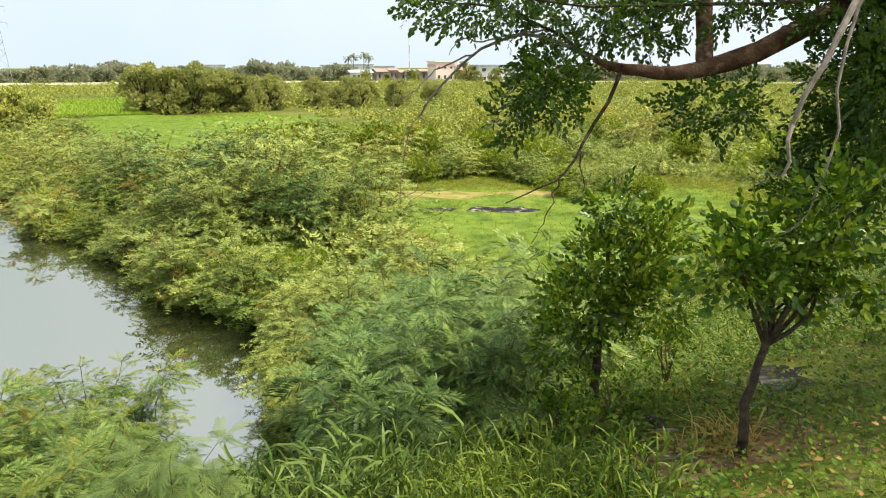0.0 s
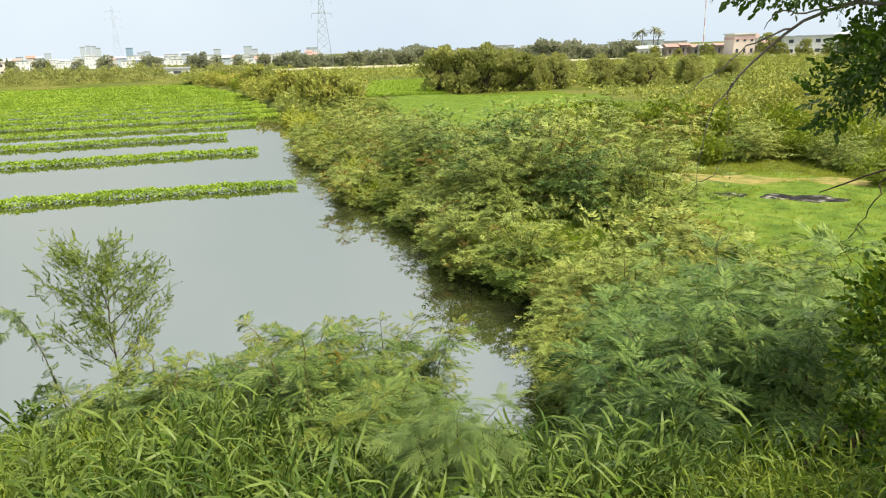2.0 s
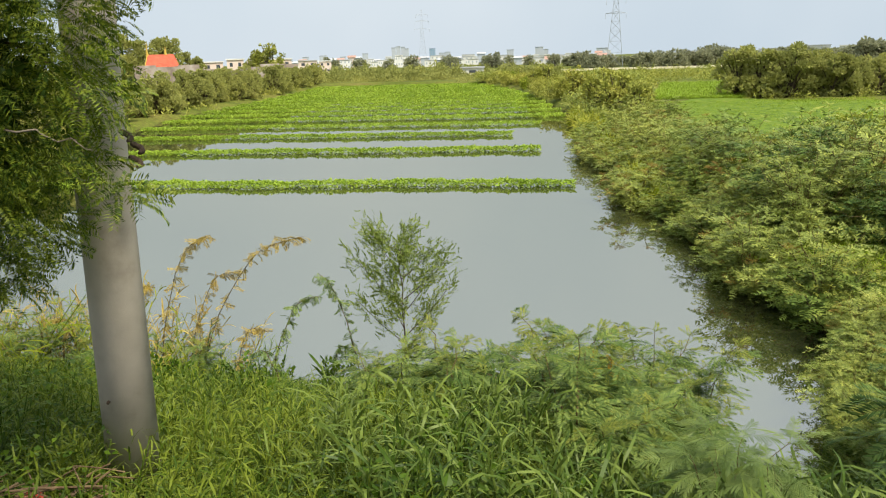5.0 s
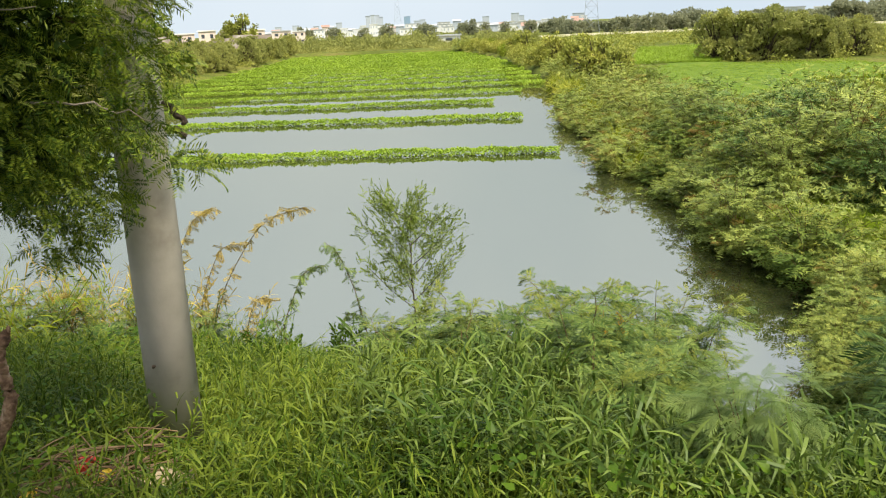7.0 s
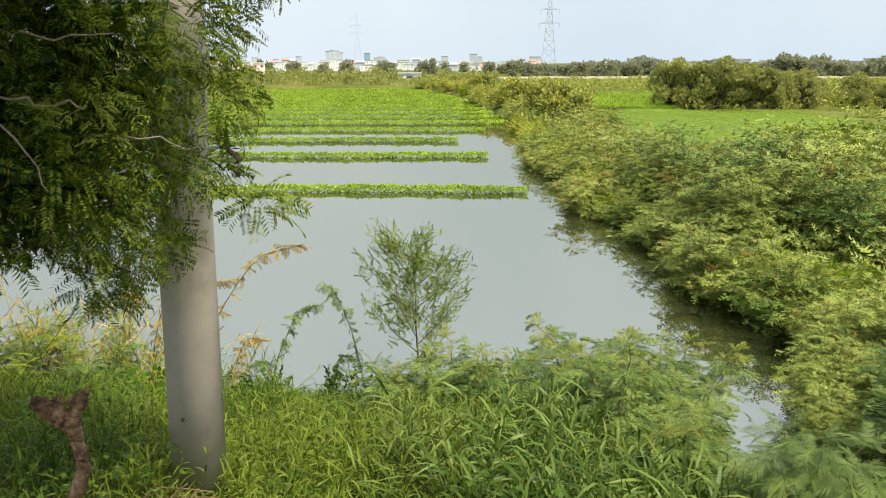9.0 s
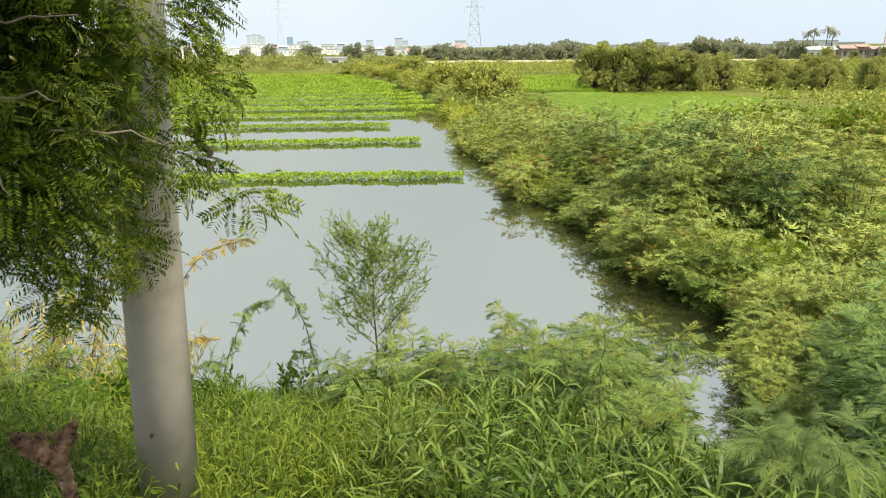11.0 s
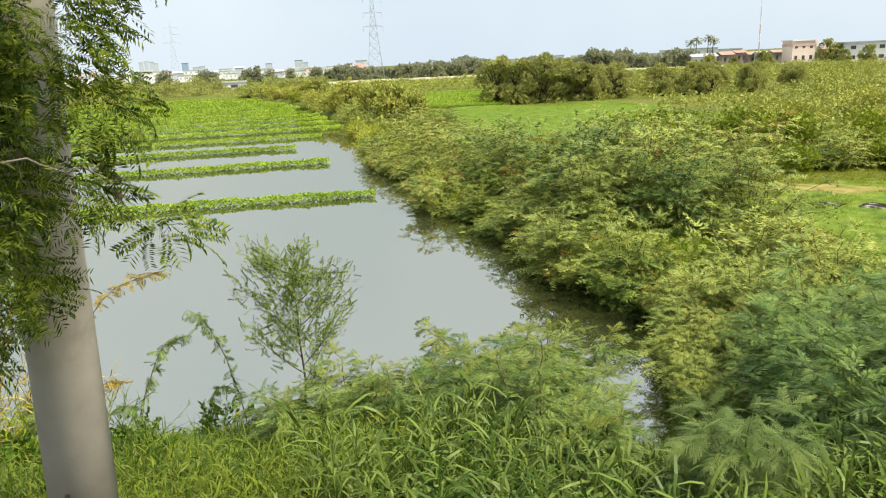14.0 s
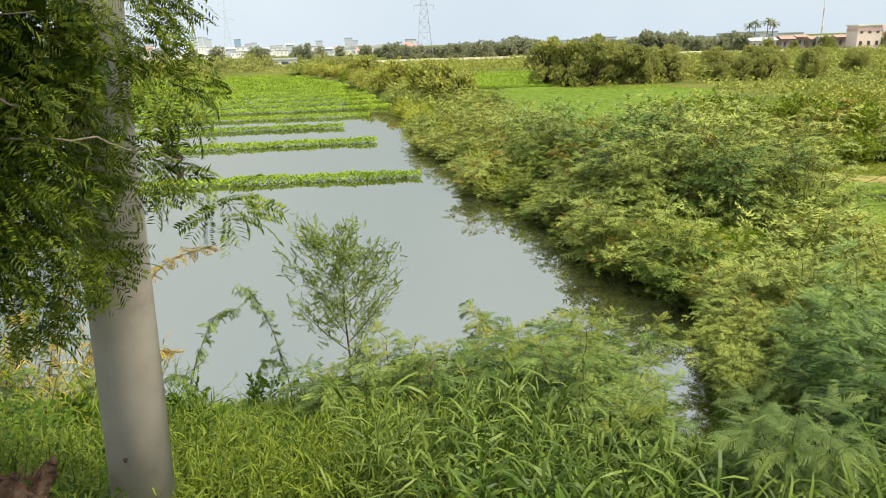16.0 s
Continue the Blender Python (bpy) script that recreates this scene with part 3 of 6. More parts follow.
# ---- flat patches on the ground: mud, sand, litter ----
def patch(name, label, category, cx, cy, rx, ry, turn, mat, lift=0.015, seed=1, rings=6):
    r = np.random.default_rng(seed)
    n = 40 if rings < 10 else 90
    w = np.arange(n) * 2 * math.pi / n
    edge = 1 + 0.22 * np.sin(2 * w + r.uniform(0, 6)) + 0.14 * np.sin(5 * w + r.uniform(0, 6)) + 0.07 * np.sin(9 * w + r.uniform(0, 6))
    c, s = math.cos(turn), math.sin(turn)
    v = []
    for k in range(rings + 1):
        a = k / rings
        x, y = a * rx * edge * np.cos(w), a * ry * edge * np.sin(w)
        px, py = cx + c * x - s * y, cy + s * x + c * y
        v.append(np.stack([px, py, level(px, py) + lift * (1 - a ** 6) + 0.002], 1))
    v = np.concatenate(v)
    f = [(k * n + j, k * n + (j + 1) % n, (k + 1) * n + (j + 1) % n, (k + 1) * n + j) for k in range(rings) for j in range(n)]
    ob = part(name, (v, np.array(f)), mat, None, "", True)
    return tagged(ob, label, category, kind="structure")


patch("turf", "short bright green turf round the mud puddle", "grass", *xy(16, 16.5), 6.6, 7.6, 0.7, M_TURF, 0.05, 12, 40)
patch("turf", "bright yellow-green meadow turf beyond the bushes", "grass", *xy(59.5, 17), 14, 14, 0.7, M_TURF, 0.05, 13, 50)
patch("mud_puddle", "black wet mud patch in bright grass", "mud", -3.5, 23.7, 1.5, 0.8, 0.1, M_MUD, 0.056, 3)
patch("mud_puddle", "small black wet mud patch in bright grass", "mud", -5.5, 23.2, 0.6, 0.42, 0.2, M_MUD, 0.056, 8)
patch("mud_pool", "dark wet mud pool beyond the small trees", "mud", 2.75, 8.9, 1.0, 0.5, -0.2, M_MUD, 0.02, 4)
patch("bare_mud", "small grey bare mud patch on the bank", "mud", 1.2, 5.0, 0.22, 0.3, 0, M_MUD, 0.006, 5)
patch("sand_patch", "dry sandy patch beside the mud", "sand", -6.2, 25.9, 2.3, 1.0, 0.4, M_SAND, 0.08, 6)
patch("sand_patch", "dry sandy patch beside the mud", "sand", -2.8, 27.0, 1.8, 0.7, 0.1, M_SAND, 0.08, 7)
patch("litter_soil", "brown soil with fallen leaves under the small tree", "soil", 0.55, 3.65, 0.6, 0.35, 0.5, M_SOIL, 0.012, 8)


# ---- plants ----
def crown_points(n, lobes, shell=0.5):
    """Places in a heap of ellipsoid lobes (centre, radii), and the ways out of them."""
    lobes = [(np.array(c, float), np.array(r, float)) for c, r in lobes]
    weight = np.array([np.prod(r) ** 0.7 for _, r in lobes])
    pick = rng.choice(len(lobes), n, p=weight / weight.sum())
    d = rng.normal(0, 1, (n, 3))
    d /= np.linalg.norm(d, axis=1)[:, None]
    rad = (shell + (1 - shell) * rng.random(n)) ** 0.6
    c, r = np.array([x[0] for x in lobes])[pick], np.array([x[1] for x in lobes])[pick]
    return c + d * r * rad[:, None], d


def heap(height, radius, lobes, low=0.25):
    """Random lobes that make an uneven bush."""
    out = []
    for k in range(lobes):
        a, r = rng.uniform(0, 2 * math.pi), radius * rng.uniform(0.05, 0.75)
        z = height * rng.uniform(low, 0.78) * (1 - 0.25 * r / radius)
        size = radius * rng.uniform(0.32, 0.55)
        out.append(((r * math.cos(a), r * math.sin(a), z), (size, size, min(size * 0.75, height - z + 0.1))))
    return out


def sprays(lobes, twigs, each, reach):
    """Leaf places along arching twigs that leave the lobes sideways and upwards, in two ranks."""
    c, w = crown_points(twigs, lobes, 0.35)
    foot = c - w * reach * 0.35
    way = w * (1, 1, 0.55) + (0, 0, 0.28) + rng.normal(0, 0.25, w.shape)
    way /= np.linalg.norm(way, axis=1)[:, None]
    side = np.cross(way, (0, 0, 1.0))
    side /= np.linalg.norm(side, axis=1)[:, None] + 1e-6
    ln = reach * rng.uniform(0.5, 1.25, twigs)
    pts, dirs = [], []
    for k in range(each):
        t = (k + 0.6) / each
        p = foot + way * (ln * t)[:, None] + np.outer(-0.35 * ln * t * t, (0, 0, 1.0))
        pts.append(p)
        dirs.append(way * (0.55 + 0.9 * t) * (1, 1, 0.4) + side * (-1) ** k * (1.05 - 0.7 * t) + (0, 0, 0.12) + rng.normal(0, 0.18, way.shape))
    return np.concatenate(pts), np.concatenate(dirs)


def shrub(name, label, at, lobes, count, templates, mat, size, group="", up=0.35, stems=M_STEM, stem_r=0.012, category="shrub", spin=0.6, foliage_label="", shell=0.5, single=True, reach=0.0):
    """A thing of stems and foliage; the lobes are relative to its foot."""
    ob = thing(name, label, category, at, group)
    st = []
    for c, r in lobes:
        c = np.array(c)
        mid = c * (0.35, 0.35, 0.55) + rng.normal(0, 0.05, 3) * np.linalg.norm(c)
        line = bent([(rng.normal(0, 0.03), rng.normal(0, 0.03), -0.08), mid, c, c + np.array([0.2, 0.2, 0.6]) * r * rng.normal(0.6, 0.3, 3)], 7)
        st.append(tube(line, np.linspace(stem_r, stem_r * 0.3, 7), 5))
    if single:
        for g in st:
            part("stem", g, stems, ob)
    else:
        part("branchwork", join(*st), stems, ob)
    if reach:
        p, d = sprays(lobes, int(count * 0.75 / 9), 9, reach)
        p2, d2 = crown_points(count // 4, lobes, 0.2)
        p, d = np.concatenate([p, p2]), np.concatenate([d, d2 + (0, 0, up)])
        count, spin = len(p), 0.35
    else:
        p, d = crown_points(count, lobes, shell)
        d = d + (0, 0, up) + rng.normal(0, 0.35, d.shape)
    part("foliage", scatter(templates, p, d, size * rng.uniform(0.7, 1.25, count), spin), mat, ob, foliage_label)
    return ob


def cane_shrub(name, label, at, canes, height, radius, templates, mat, size, group="", twigs=7, per=6, tips=None, stem_r=0.009, category="shrub", single=True, twig=0.3, low=0.3):
    """A shrub of arching canes; each has side twigs with leaves in two ranks, and paler young tips."""
    ob = thing(name, label, category, at, group)
    st, pts, ways, tip_p, tip_d = [], [], [], [], []
    for k in range(canes):
        a, rr = 2.4 * k + rng.normal(0, 0.8), radius * math.sqrt((k + 0.5) / canes) * rng.uniform(0.6, 1.25)
        out = np.array([math.cos(a), math.sin(a), 0.0])
        h = height * rng.uniform(0.4, 1.1) * (1 - 0.3 * (rr / radius) ** 2)
        line = bent([out * rr * 0.2 - (0, 0, 0.08), out * rr * 0.45 + (0, 0, 0.6 * h), out * rr + (0, 0, h)], 8, 0.02 * height)
        st.append(tube(line, np.linspace(stem_r, stem_r * 0.3, 8), 5))
        for j in range(twigs):
            u = low + (1 - low) * (j + rng.uniform(0, 1)) / twigs
            foot = np.array([np.interp(u * 7, range(8), line[:, c]) for c in range(3)])
            w = 2.4 * j + a + rng.normal(0, 0.5)
            way = np.array([math.cos(w), math.sin(w), rng.uniform(0.1, 0.7)]) + 0.5 * out
            way /= np.linalg.norm(way)
            side = np.cross(way, (0, 0, 1.0))
            ln = twig * rng.uniform(0.6, 1.3) * (1.25 - 0.55 * u)
            t = (np.arange(per) + 0.7) / per
            p = foot + np.outer(t * ln, way) + np.outer(-0.3 * ln * t * t, (0, 0, 1.0))
            d = np.outer(0.5 + t, way * (1, 1, 0.5)) + np.outer((-1.0) ** np.arange(per) * (1.1 - 0.7 * t), side) + rng.normal(0, 0.15, (per, 3)) - (0, 0, 0.1)
            young = tips is not None and u > 0.82 and rng.random() < 0.4
            (tip_p if young else pts).append(p)
            (tip_d if young else ways).append(d)
        b = 2.4 * np.arange(4) + a
        (pts if tips is None else tip_p).append(np.repeat(line[-1:], 4, 0))
        (ways if tips is None else tip_d).append(np.stack([np.cos(b), np.sin(b), 0.9 + 0 * b], 1))
    if single:
        for g in st:
            part("stem", g, M_STEM, ob)
    else:
        part("branchwork", join(*st), M_STEM, ob)
    for title, pp, dd, mm in (("foliage", pts, ways, mat), ("young_foliage", tip_p, tip_d, tips)):
        if pp:
            pp, dd = np.concatenate(pp), np.concatenate(dd)
            part(title, scatter(templates, pp, dd, size * rng.uniform(0.7, 1.25, len(pp)) * (0.85 if mm is tips else 1.0), 0.35), mm, ob)
    return ob


def blades(name, label, places, templates, length, mats, lean=0.35, category="grass", kind="stuff", group=""):
    n = len(places)
    a = rng.uniform(0, 2 * math.pi, n)
    d = np.stack([np.cos(a) * lean, np.sin(a) * lean, np.ones(n)], 1) + rng.normal(0, 0.2, (n, 3))
    y = d / np.linalg.norm(d, axis=1)[:, None]
    geo = scatter(templates, places, y, length, 3.0)
    ob = part(name, geo, mats)
    return tagged(ob, label, category, group, kind)


def land_points(n, s0, s1, q0, q1, keep=None):
    s, q = rng.uniform(s0, s1, n), rng.uniform(q0, q1, n)
    x, y = xy(s, q)
    z = level(x, y)
    ok = z > 0.02
    if keep is not None:
        ok &= keep(s, q, x, y)
    return np.stack([x, y, z], 1)[ok]


def clear_of(x, y, spots):
    ok = np.ones(len(x), bool)
    for cx, cy, r in spots:
        ok &= (x - cx) ** 2 + (y - cy) ** 2 > r * r
    return ok


SPOTS = [(0.55, 3.65, 0.42), (1.2, 5.0, 0.25), (-3.6, 23.6, 1.3), (-6.2, 25.9, 1.3), (-2.8, 27.0, 0.9), (2.75, 8.9, 1.0), (-3.58, -0.02, 0.25), (-3.75, -0.35, 0.30), (-4.17, 0.25, 0.13)]
bank_pts = land_points(31000, 0.8, 9.8, -8.5, 6, lambda s, q, x, y: clear_of(x, y, SPOTS) & (rng.random(len(x)) < np.where(q > 2.6, 0.7, 1.0)))
bs, bq = sq(bank_pts[:, 0], bank_pts[:, 1])
length = rng.uniform(0.16, 0.42, len(bank_pts)) * np.where(bq > 2.6, 0.7, 1.0) * np.where(bs < 2.6, 0.6, 1.0)
blades("bank_grass", "thick green grass covering the bank", bank_pts, TUFT, length, M_GRASS, 0.15)
tall = land_points(5000, 2.2, 7.8, -6.5, 2.4, lambda s, q, x, y: clear_of(x, y, SPOTS) & (wave(1.3 * x, 1.3 * y) > -0.1))
blades("tall_grass", "tall pale-edged reed grass with drooping blades on the bank", tall, BLADE, rng.uniform(0.22, 0.56, len(tall)), M_GRASS_PALE, 0.55)
lip = land_points(1500, 6.5, 8.7, -8, 1.0, lambda s, q, x, y: wave(2.1 * x, 2.1 * y + 1) > -0.1)
blades("lip_grass", "taller ragged grass along the lip of the bank", lip, TUFT, rng.uniform(0.25, 0.68, len(lip)), M_GRASS, 0.2)
arch = land_points(1500, 2.6, 5.6, -1.5, 1.9, lambda s, q, x, y: clear_of(x, y, SPOTS) & (wave(1.7 * x + 2, 1.7 * y) > -0.2))
blades("leafy_grass", "broad-bladed leafy green grass stems on the bank", arch, CULM, rng.uniform(0.38, 0.74, len(arch)), M_GRASS_PALE, 0.22)
fine = land_points(12500, 1.6, 8.2, -8.5, 2.6, lambda s, q, x, y: clear_of(x, y, SPOTS) & (wave(1.1 * x, 1.1 * y + 2) > -0.55))
blades("stem_grass", "fine leafy green grass stems covering the bank", fine, CULM_FINE, rng.uniform(0.24, 0.48, len(fine)), M_GRASS, 0.25)
inlet = land_points(2600, 7.6, 12.8, 2.9, 6.4)
blades("inlet_grass", "uneven green grass on the low bank round the inlet", inlet, TUFT, rng.uniform(0.15, 0.36, len(inlet)), M_GRASS, 0.25)
weeds = land_points(11500, 2.4, 5.8, -4.5, 2.4, lambda s, q, x, y: clear_of(x, y, SPOTS + [(0.5, 3.6, 0.75)]) & (wave(2 * x + 3, 2 * y) > 0.05))
weeds[:, 2] += rng.uniform(0.10, 0.46, len(weeds)) * np.where(sq(weeds[:, 0], weeds[:, 1])[1] > 1.3, 0.3, 1.0)
wd = rng.normal(0, 1, (len(weeds), 3)) * (1, 1, 0.3) + (0, 0, 0.25)
tagged(part("bank_weeds", scatter(HEART, weeds, wd, rng.uniform(0.028, 0.056, len(weeds)) * (0.6 + 0.7 * rng.random(len(weeds))), 0.5), M_WEED), "low broad-leaved green weeds among the grass", "weeds", kind="stuff")
shade = np.array([onto(x, y, z) for x, y, z in np.stack([rng.uniform(-5.4, -2.9, 2600), rng.uniform(-2.2, 0.35, 2600), rng.uniform(0.05, 0.4, 2600)], 1) if y < 0.2 - 0.75 * (x + 3.1) - 0.7])
sd = rng.normal(0, 1, (len(shade), 3)) * (1, 1, 0.3) + (0, 0, 0.25)
tagged(part("shade_weeds", scatter(HEART, shade, sd, rng.uniform(0.018, 0.042, len(shade)), 0.5), M_WEED), "small-leaved green weeds in the shade of the tree", "weeds", kind="stuff")
creepers = land_points(22000, 1.5, 8, 2.4, 14, lambda s, q, x, y: clear_of(x, y, SPOTS[1:]) & (wave(1.5 * x + 1, 1.5 * y) > -0.2))
creepers[:, 2] += rng.uniform(0.02, 0.14, len(creepers))
wd = rng.normal(0, 1, (len(creepers), 3)) * (1, 1, 0.2) + (0, 0, 0.4)
tagged(part("bank_creepers", scatter(OVAL, creepers, wd, rng.uniform(0.02, 0.05, len(creepers)), 0.5), M_GRASS), "low creeping leafy weeds on the shaded bank", "weeds", kind="stuff")
cover = land_points(26000, 1.0, 6.5, 1.9, 8, lambda s, q, x, y: clear_of(x, y, SPOTS[:2]) & (wave(2.3 * x + 2, 2.3 * y) > -0.35))
cover[:, 2] += rng.uniform(0.01, 0.13, len(cover))
wd = rng.normal(0, 1, (len(cover), 3)) * (1, 1, 0.25) + (0, 0, 0.3)
tagged(part("ground_cover", scatter(OVAL, cover, wd, rng.uniform(0.016, 0.042, len(cover)), 0.6), M_WEED), "small-leaved green ground cover under the small trees", "weeds", kind="stuff")
drift = land_points(1500, 1.0, 6.0, 2.2, 7)
drift[:, 2] += rng.uniform(0.01, 0.10, len(drift))
tagged(part("scattered_leaves", scatter(OVAL, drift, rng.normal(0, 1, (len(drift), 3)) * (1, 1, 0.25), rng.uniform(0.02, 0.045, len(drift)), 1.0), M_LITTER), "scattered dry brown leaves among the ground cover", "leaves", kind="stuff")
fallen = land_points(3600, 0.8, 4.5, 2.2, 5.5, lambda s, q, x, y: rng.random(len(x)) < np.exp(-((x - 0.6) ** 2 + (y - 3.65) ** 2) / 0.35))
fallen[:, 2] += 0.03
tagged(part("leaf_litter", scatter(OVAL, fallen, rng.normal(0, 1, (len(fallen), 3)) * (1, 1, 0.25), rng.uniform(0.02, 0.045, len(fallen)), 1.0), M_LITTER), "fallen brown leaves on bare soil", "leaves", kind="stuff")

# clearing and meadow grass on the flat land
clearing = land_points(34000, 8, 26, 8, 28, lambda s, q, x, y: clear_of(x, y, SPOTS) & (((s - 16) / 8.5) ** 2 + ((q - 17.5) / 9) ** 2 < 1.2))
rim = rng.uniform(0, 6.28, 420)
rim = np.stack([-3.5 + 1.55 * np.cos(rim) + rng.normal(0, 0.16, 420), 23.7 + 0.85 * np.sin(rim) + rng.normal(0, 0.16, 420)], 1)
clearing = np.concatenate([clearing, np.column_stack([rim, level(rim[:, 0], rim[:, 1])])])
blades("clearing_grass", "short bright green grass round the mud puddle", clearing, TUFT_FAR, rng.uniform(0.08, 0.20, len(clearing)), M_CLEARING, 0.2)
meadow = land_points(12000, 46, 74, 5, 30)
blades("meadow_grass", "short bright yellow-green meadow grass", meadow, TUFT_FAR, rng.uniform(0.12, 0.26, len(meadow)), M_MEADOW, 0.3)
for k in range(8):
    bed = land_points(1200, 77 + 5 * k, 79.6 + 5 * k, 11 + 0.9 * k, 20 + 1.1 * k)
    blades("paddy_strip", "strip of bright green paddy plants in the field", bed, TUFT_FAR, rng.uniform(0.4, 0.7, len(bed)), M_WATERLEAF, 0.2, "crop", "", "paddy strips")
edge = land_points(8000, 18, 64, -1, 7, lambda s, q, x, y: (q > shore(s) - 0.5) & (q < shore(s) + 1.6 + 0.03 * s) & (wave(0.7 * x, 0.7 * y) > -0.35))
blades("shore_grass", "bright yellow-green grass along the water's edge", edge, TUFT_FAR, rng.uniform(0.35, 0.9, len(edge)), M_SHOREGRASS, 0.2)

side_pts = land_points(6500, 1.5, 10, 5.5, 18, lambda s, q, x, y: clear_of(x, y, SPOTS) & (wave(1.1 * x, 1.1 * y) > -0.4))
blades("side_bank_grass", "short uneven grass on the shaded bank", side_pts, TUFT_FAR, rng.uniform(0.1, 0.28, len(side_pts)), M_GRASS, 0.25)
lush = land_points(3200, 11.5, 18, 4.6, 8.2, lambda s, q, x, y: (q > shore(s) + 0.3) & (wave(1.4 * x, 1.4 * y) > -0.25))
blades("lush_grass", "tall bright green grass on the shore under the bushes", lush, TUFT, rng.uniform(0.35, 0.8, len(lush)), M_LUSH, 0.15)
waterside = land_points(3600, 32, 66, -1, 6, lambda s, q, x, y: (wave(0.8 * x, 0.8 * y) > -0.2) & (q > shore(s) - 0.6) & (q < shore(s) + 1.2))
blades("waterside_grass", "tall yellow-green grass at the water's edge", waterside, TUFT_FAR, rng.uniform(0.6, 1.2, len(waterside)), M_YELLOWGRASS, 0.12)

# ---- big feathery shrubs on the bank ----
NEAR = [
    # x, y, height, radius, lobes, fronds, size, yellow
    (-1.55, 5.0, 1.25, 0.95, 9, 1282, 0.92, 0),
    (-0.85, 5.5, 1.2, 0.75, 7, 756, 0.88, 0),
    (-1.95, 6.1, 1.2, 0.7, 8, 837, 0.88, 0),
    (-1.5, 6.7, 1.5, 1.0, 8, 877, 0.92, 0),
    (-2.6, 7.6, 1.5, 1.0, 8, 810, 0.92, 0),
    (-0.4, 6.6, 1.4, 0.9, 8, 702, 0.92, 0),
    (-2.0, 9.0, 1.7, 1.2, 8, 810, 1.01, 0),
    (-0.4, 8.6, 1.6, 1.2, 8, 756, 1.01, 0),
    (-3.1, 10.2, 1.7, 1.2, 9, 864, 1.01, 0),
    (-3.4, 8.9, 0.75, 0.5, 5, 420, 0.85, 0),
    (-2.95, 9.2, 0.8, 0.6, 5, 420, 0.85, 0),
    (-2.75, 8.2, 0.75, 0.55, 5, 420, 0.85, 0),
    (-2.5, 7.1, 0.7, 0.5, 5, 370, 0.8, 0),
    (-3.5, 9.8, 0.8, 0.55, 5, 420, 0.85, 0),
    (-5.6, 3.35, 0.85, 0.4, 5, 320, 0.7, 1),
    (-5.35, 2.65, 0.6, 0.4, 5, 260, 0.66, 1),
    (-5.95, 2.7, 0.55, 0.35, 5, 260, 0.66, 1),
    (-4.6, 2.75, 0.6, 0.4, 5, 260, 0.66, 1),
    (-3.4, 3.0, 1.05, 0.6, 8, 756, 0.74, 1),
    (-4.1, 3.5, 0.85, 0.65, 7, 621, 0.74, 1),
    (-4.05, 4.3, 1.1, 0.55, 7, 621, 0.78, 1),
    (-4.9, 4.3, 1.05, 0.6, 6, 459, 0.74, 1),
    (-5.1, 3.3, 0.7, 0.5, 6, 324, 0.70, 1),
    (-4.95, 6.15, 1.75, 0.8, 9, 702, 0.82, 1),
    (-4.75, 5.3, 1.3, 0.75, 8, 648, 0.78, 1),
    (-5.7, 5.2, 1.1, 0.65, 7, 459, 0.78, 1),
    (-8.92, 0.83, 1.0, 0.5, 6, 380, 0.78, 1),
    (-9.37, 0.16, 1.15, 0.55, 6, 400, 0.78, 1),
    (-9.97, -0.38, 1.0, 0.5, 6, 380, 0.78, 1),
    (-10.34, -1.12, 1.1, 0.55, 6, 380, 0.78, 1),
    (-8.48, 1.5, 0.75, 0.4, 6, 300, 0.74, 1),
    (-4.15, 5.35, 0.8, 0.45, 7, 380, 0.72, 1),
]
for x, y, h, r, k, n, size, yellow in NEAR:
    ob = cane_shrub("feathery_shrub", "yellow-green feathery-leaved shrub on the grassy bank" if yellow else "blue-green feathery-leaved shrub on the bank above the water",
                    onto(x, y), n // 50 if yellow else n // 56, h, r, FROND, M_MIMOSA_YELLOW if yellow else M_MIMOSA, size * (0.85 if yellow else 1.0), "feathery shrubs on the bank", tips=M_YOUNG if yellow else None, twigs=8, per=6, twig=0.3 if yellow else 0.4, low=0.35 if yellow else 0.2)
    if (x, y) == (-4.1, 3.5):
        for p in np.array((0.22, 0.24, 0.62 * h)) + rng.normal(0, 0.045, (9, 1, 3)):
            part("withered_leaf", scatter(FROND, p, rng.normal(0, 1, (1, 3)) * (1, 1, 0.3), 0.42, 0.5), M_ORANGE, ob, "withered orange leaf")
fern = cane_shrub("feathery_sapling", "slender pale feathery-leaved sapling close to the path", onto(-1.98, 2.72), 15, 1.0, 0.34, FROND_FINE, M_FERN, 0.5, twigs=9, per=4, stem_r=0.006, twig=0.16, low=0.3)


# ---- sapling by the water ----
SPRIG_SMALL = [sprig(10, 0.16, (0.034, 0.019), 0.5) for _ in range(4)]


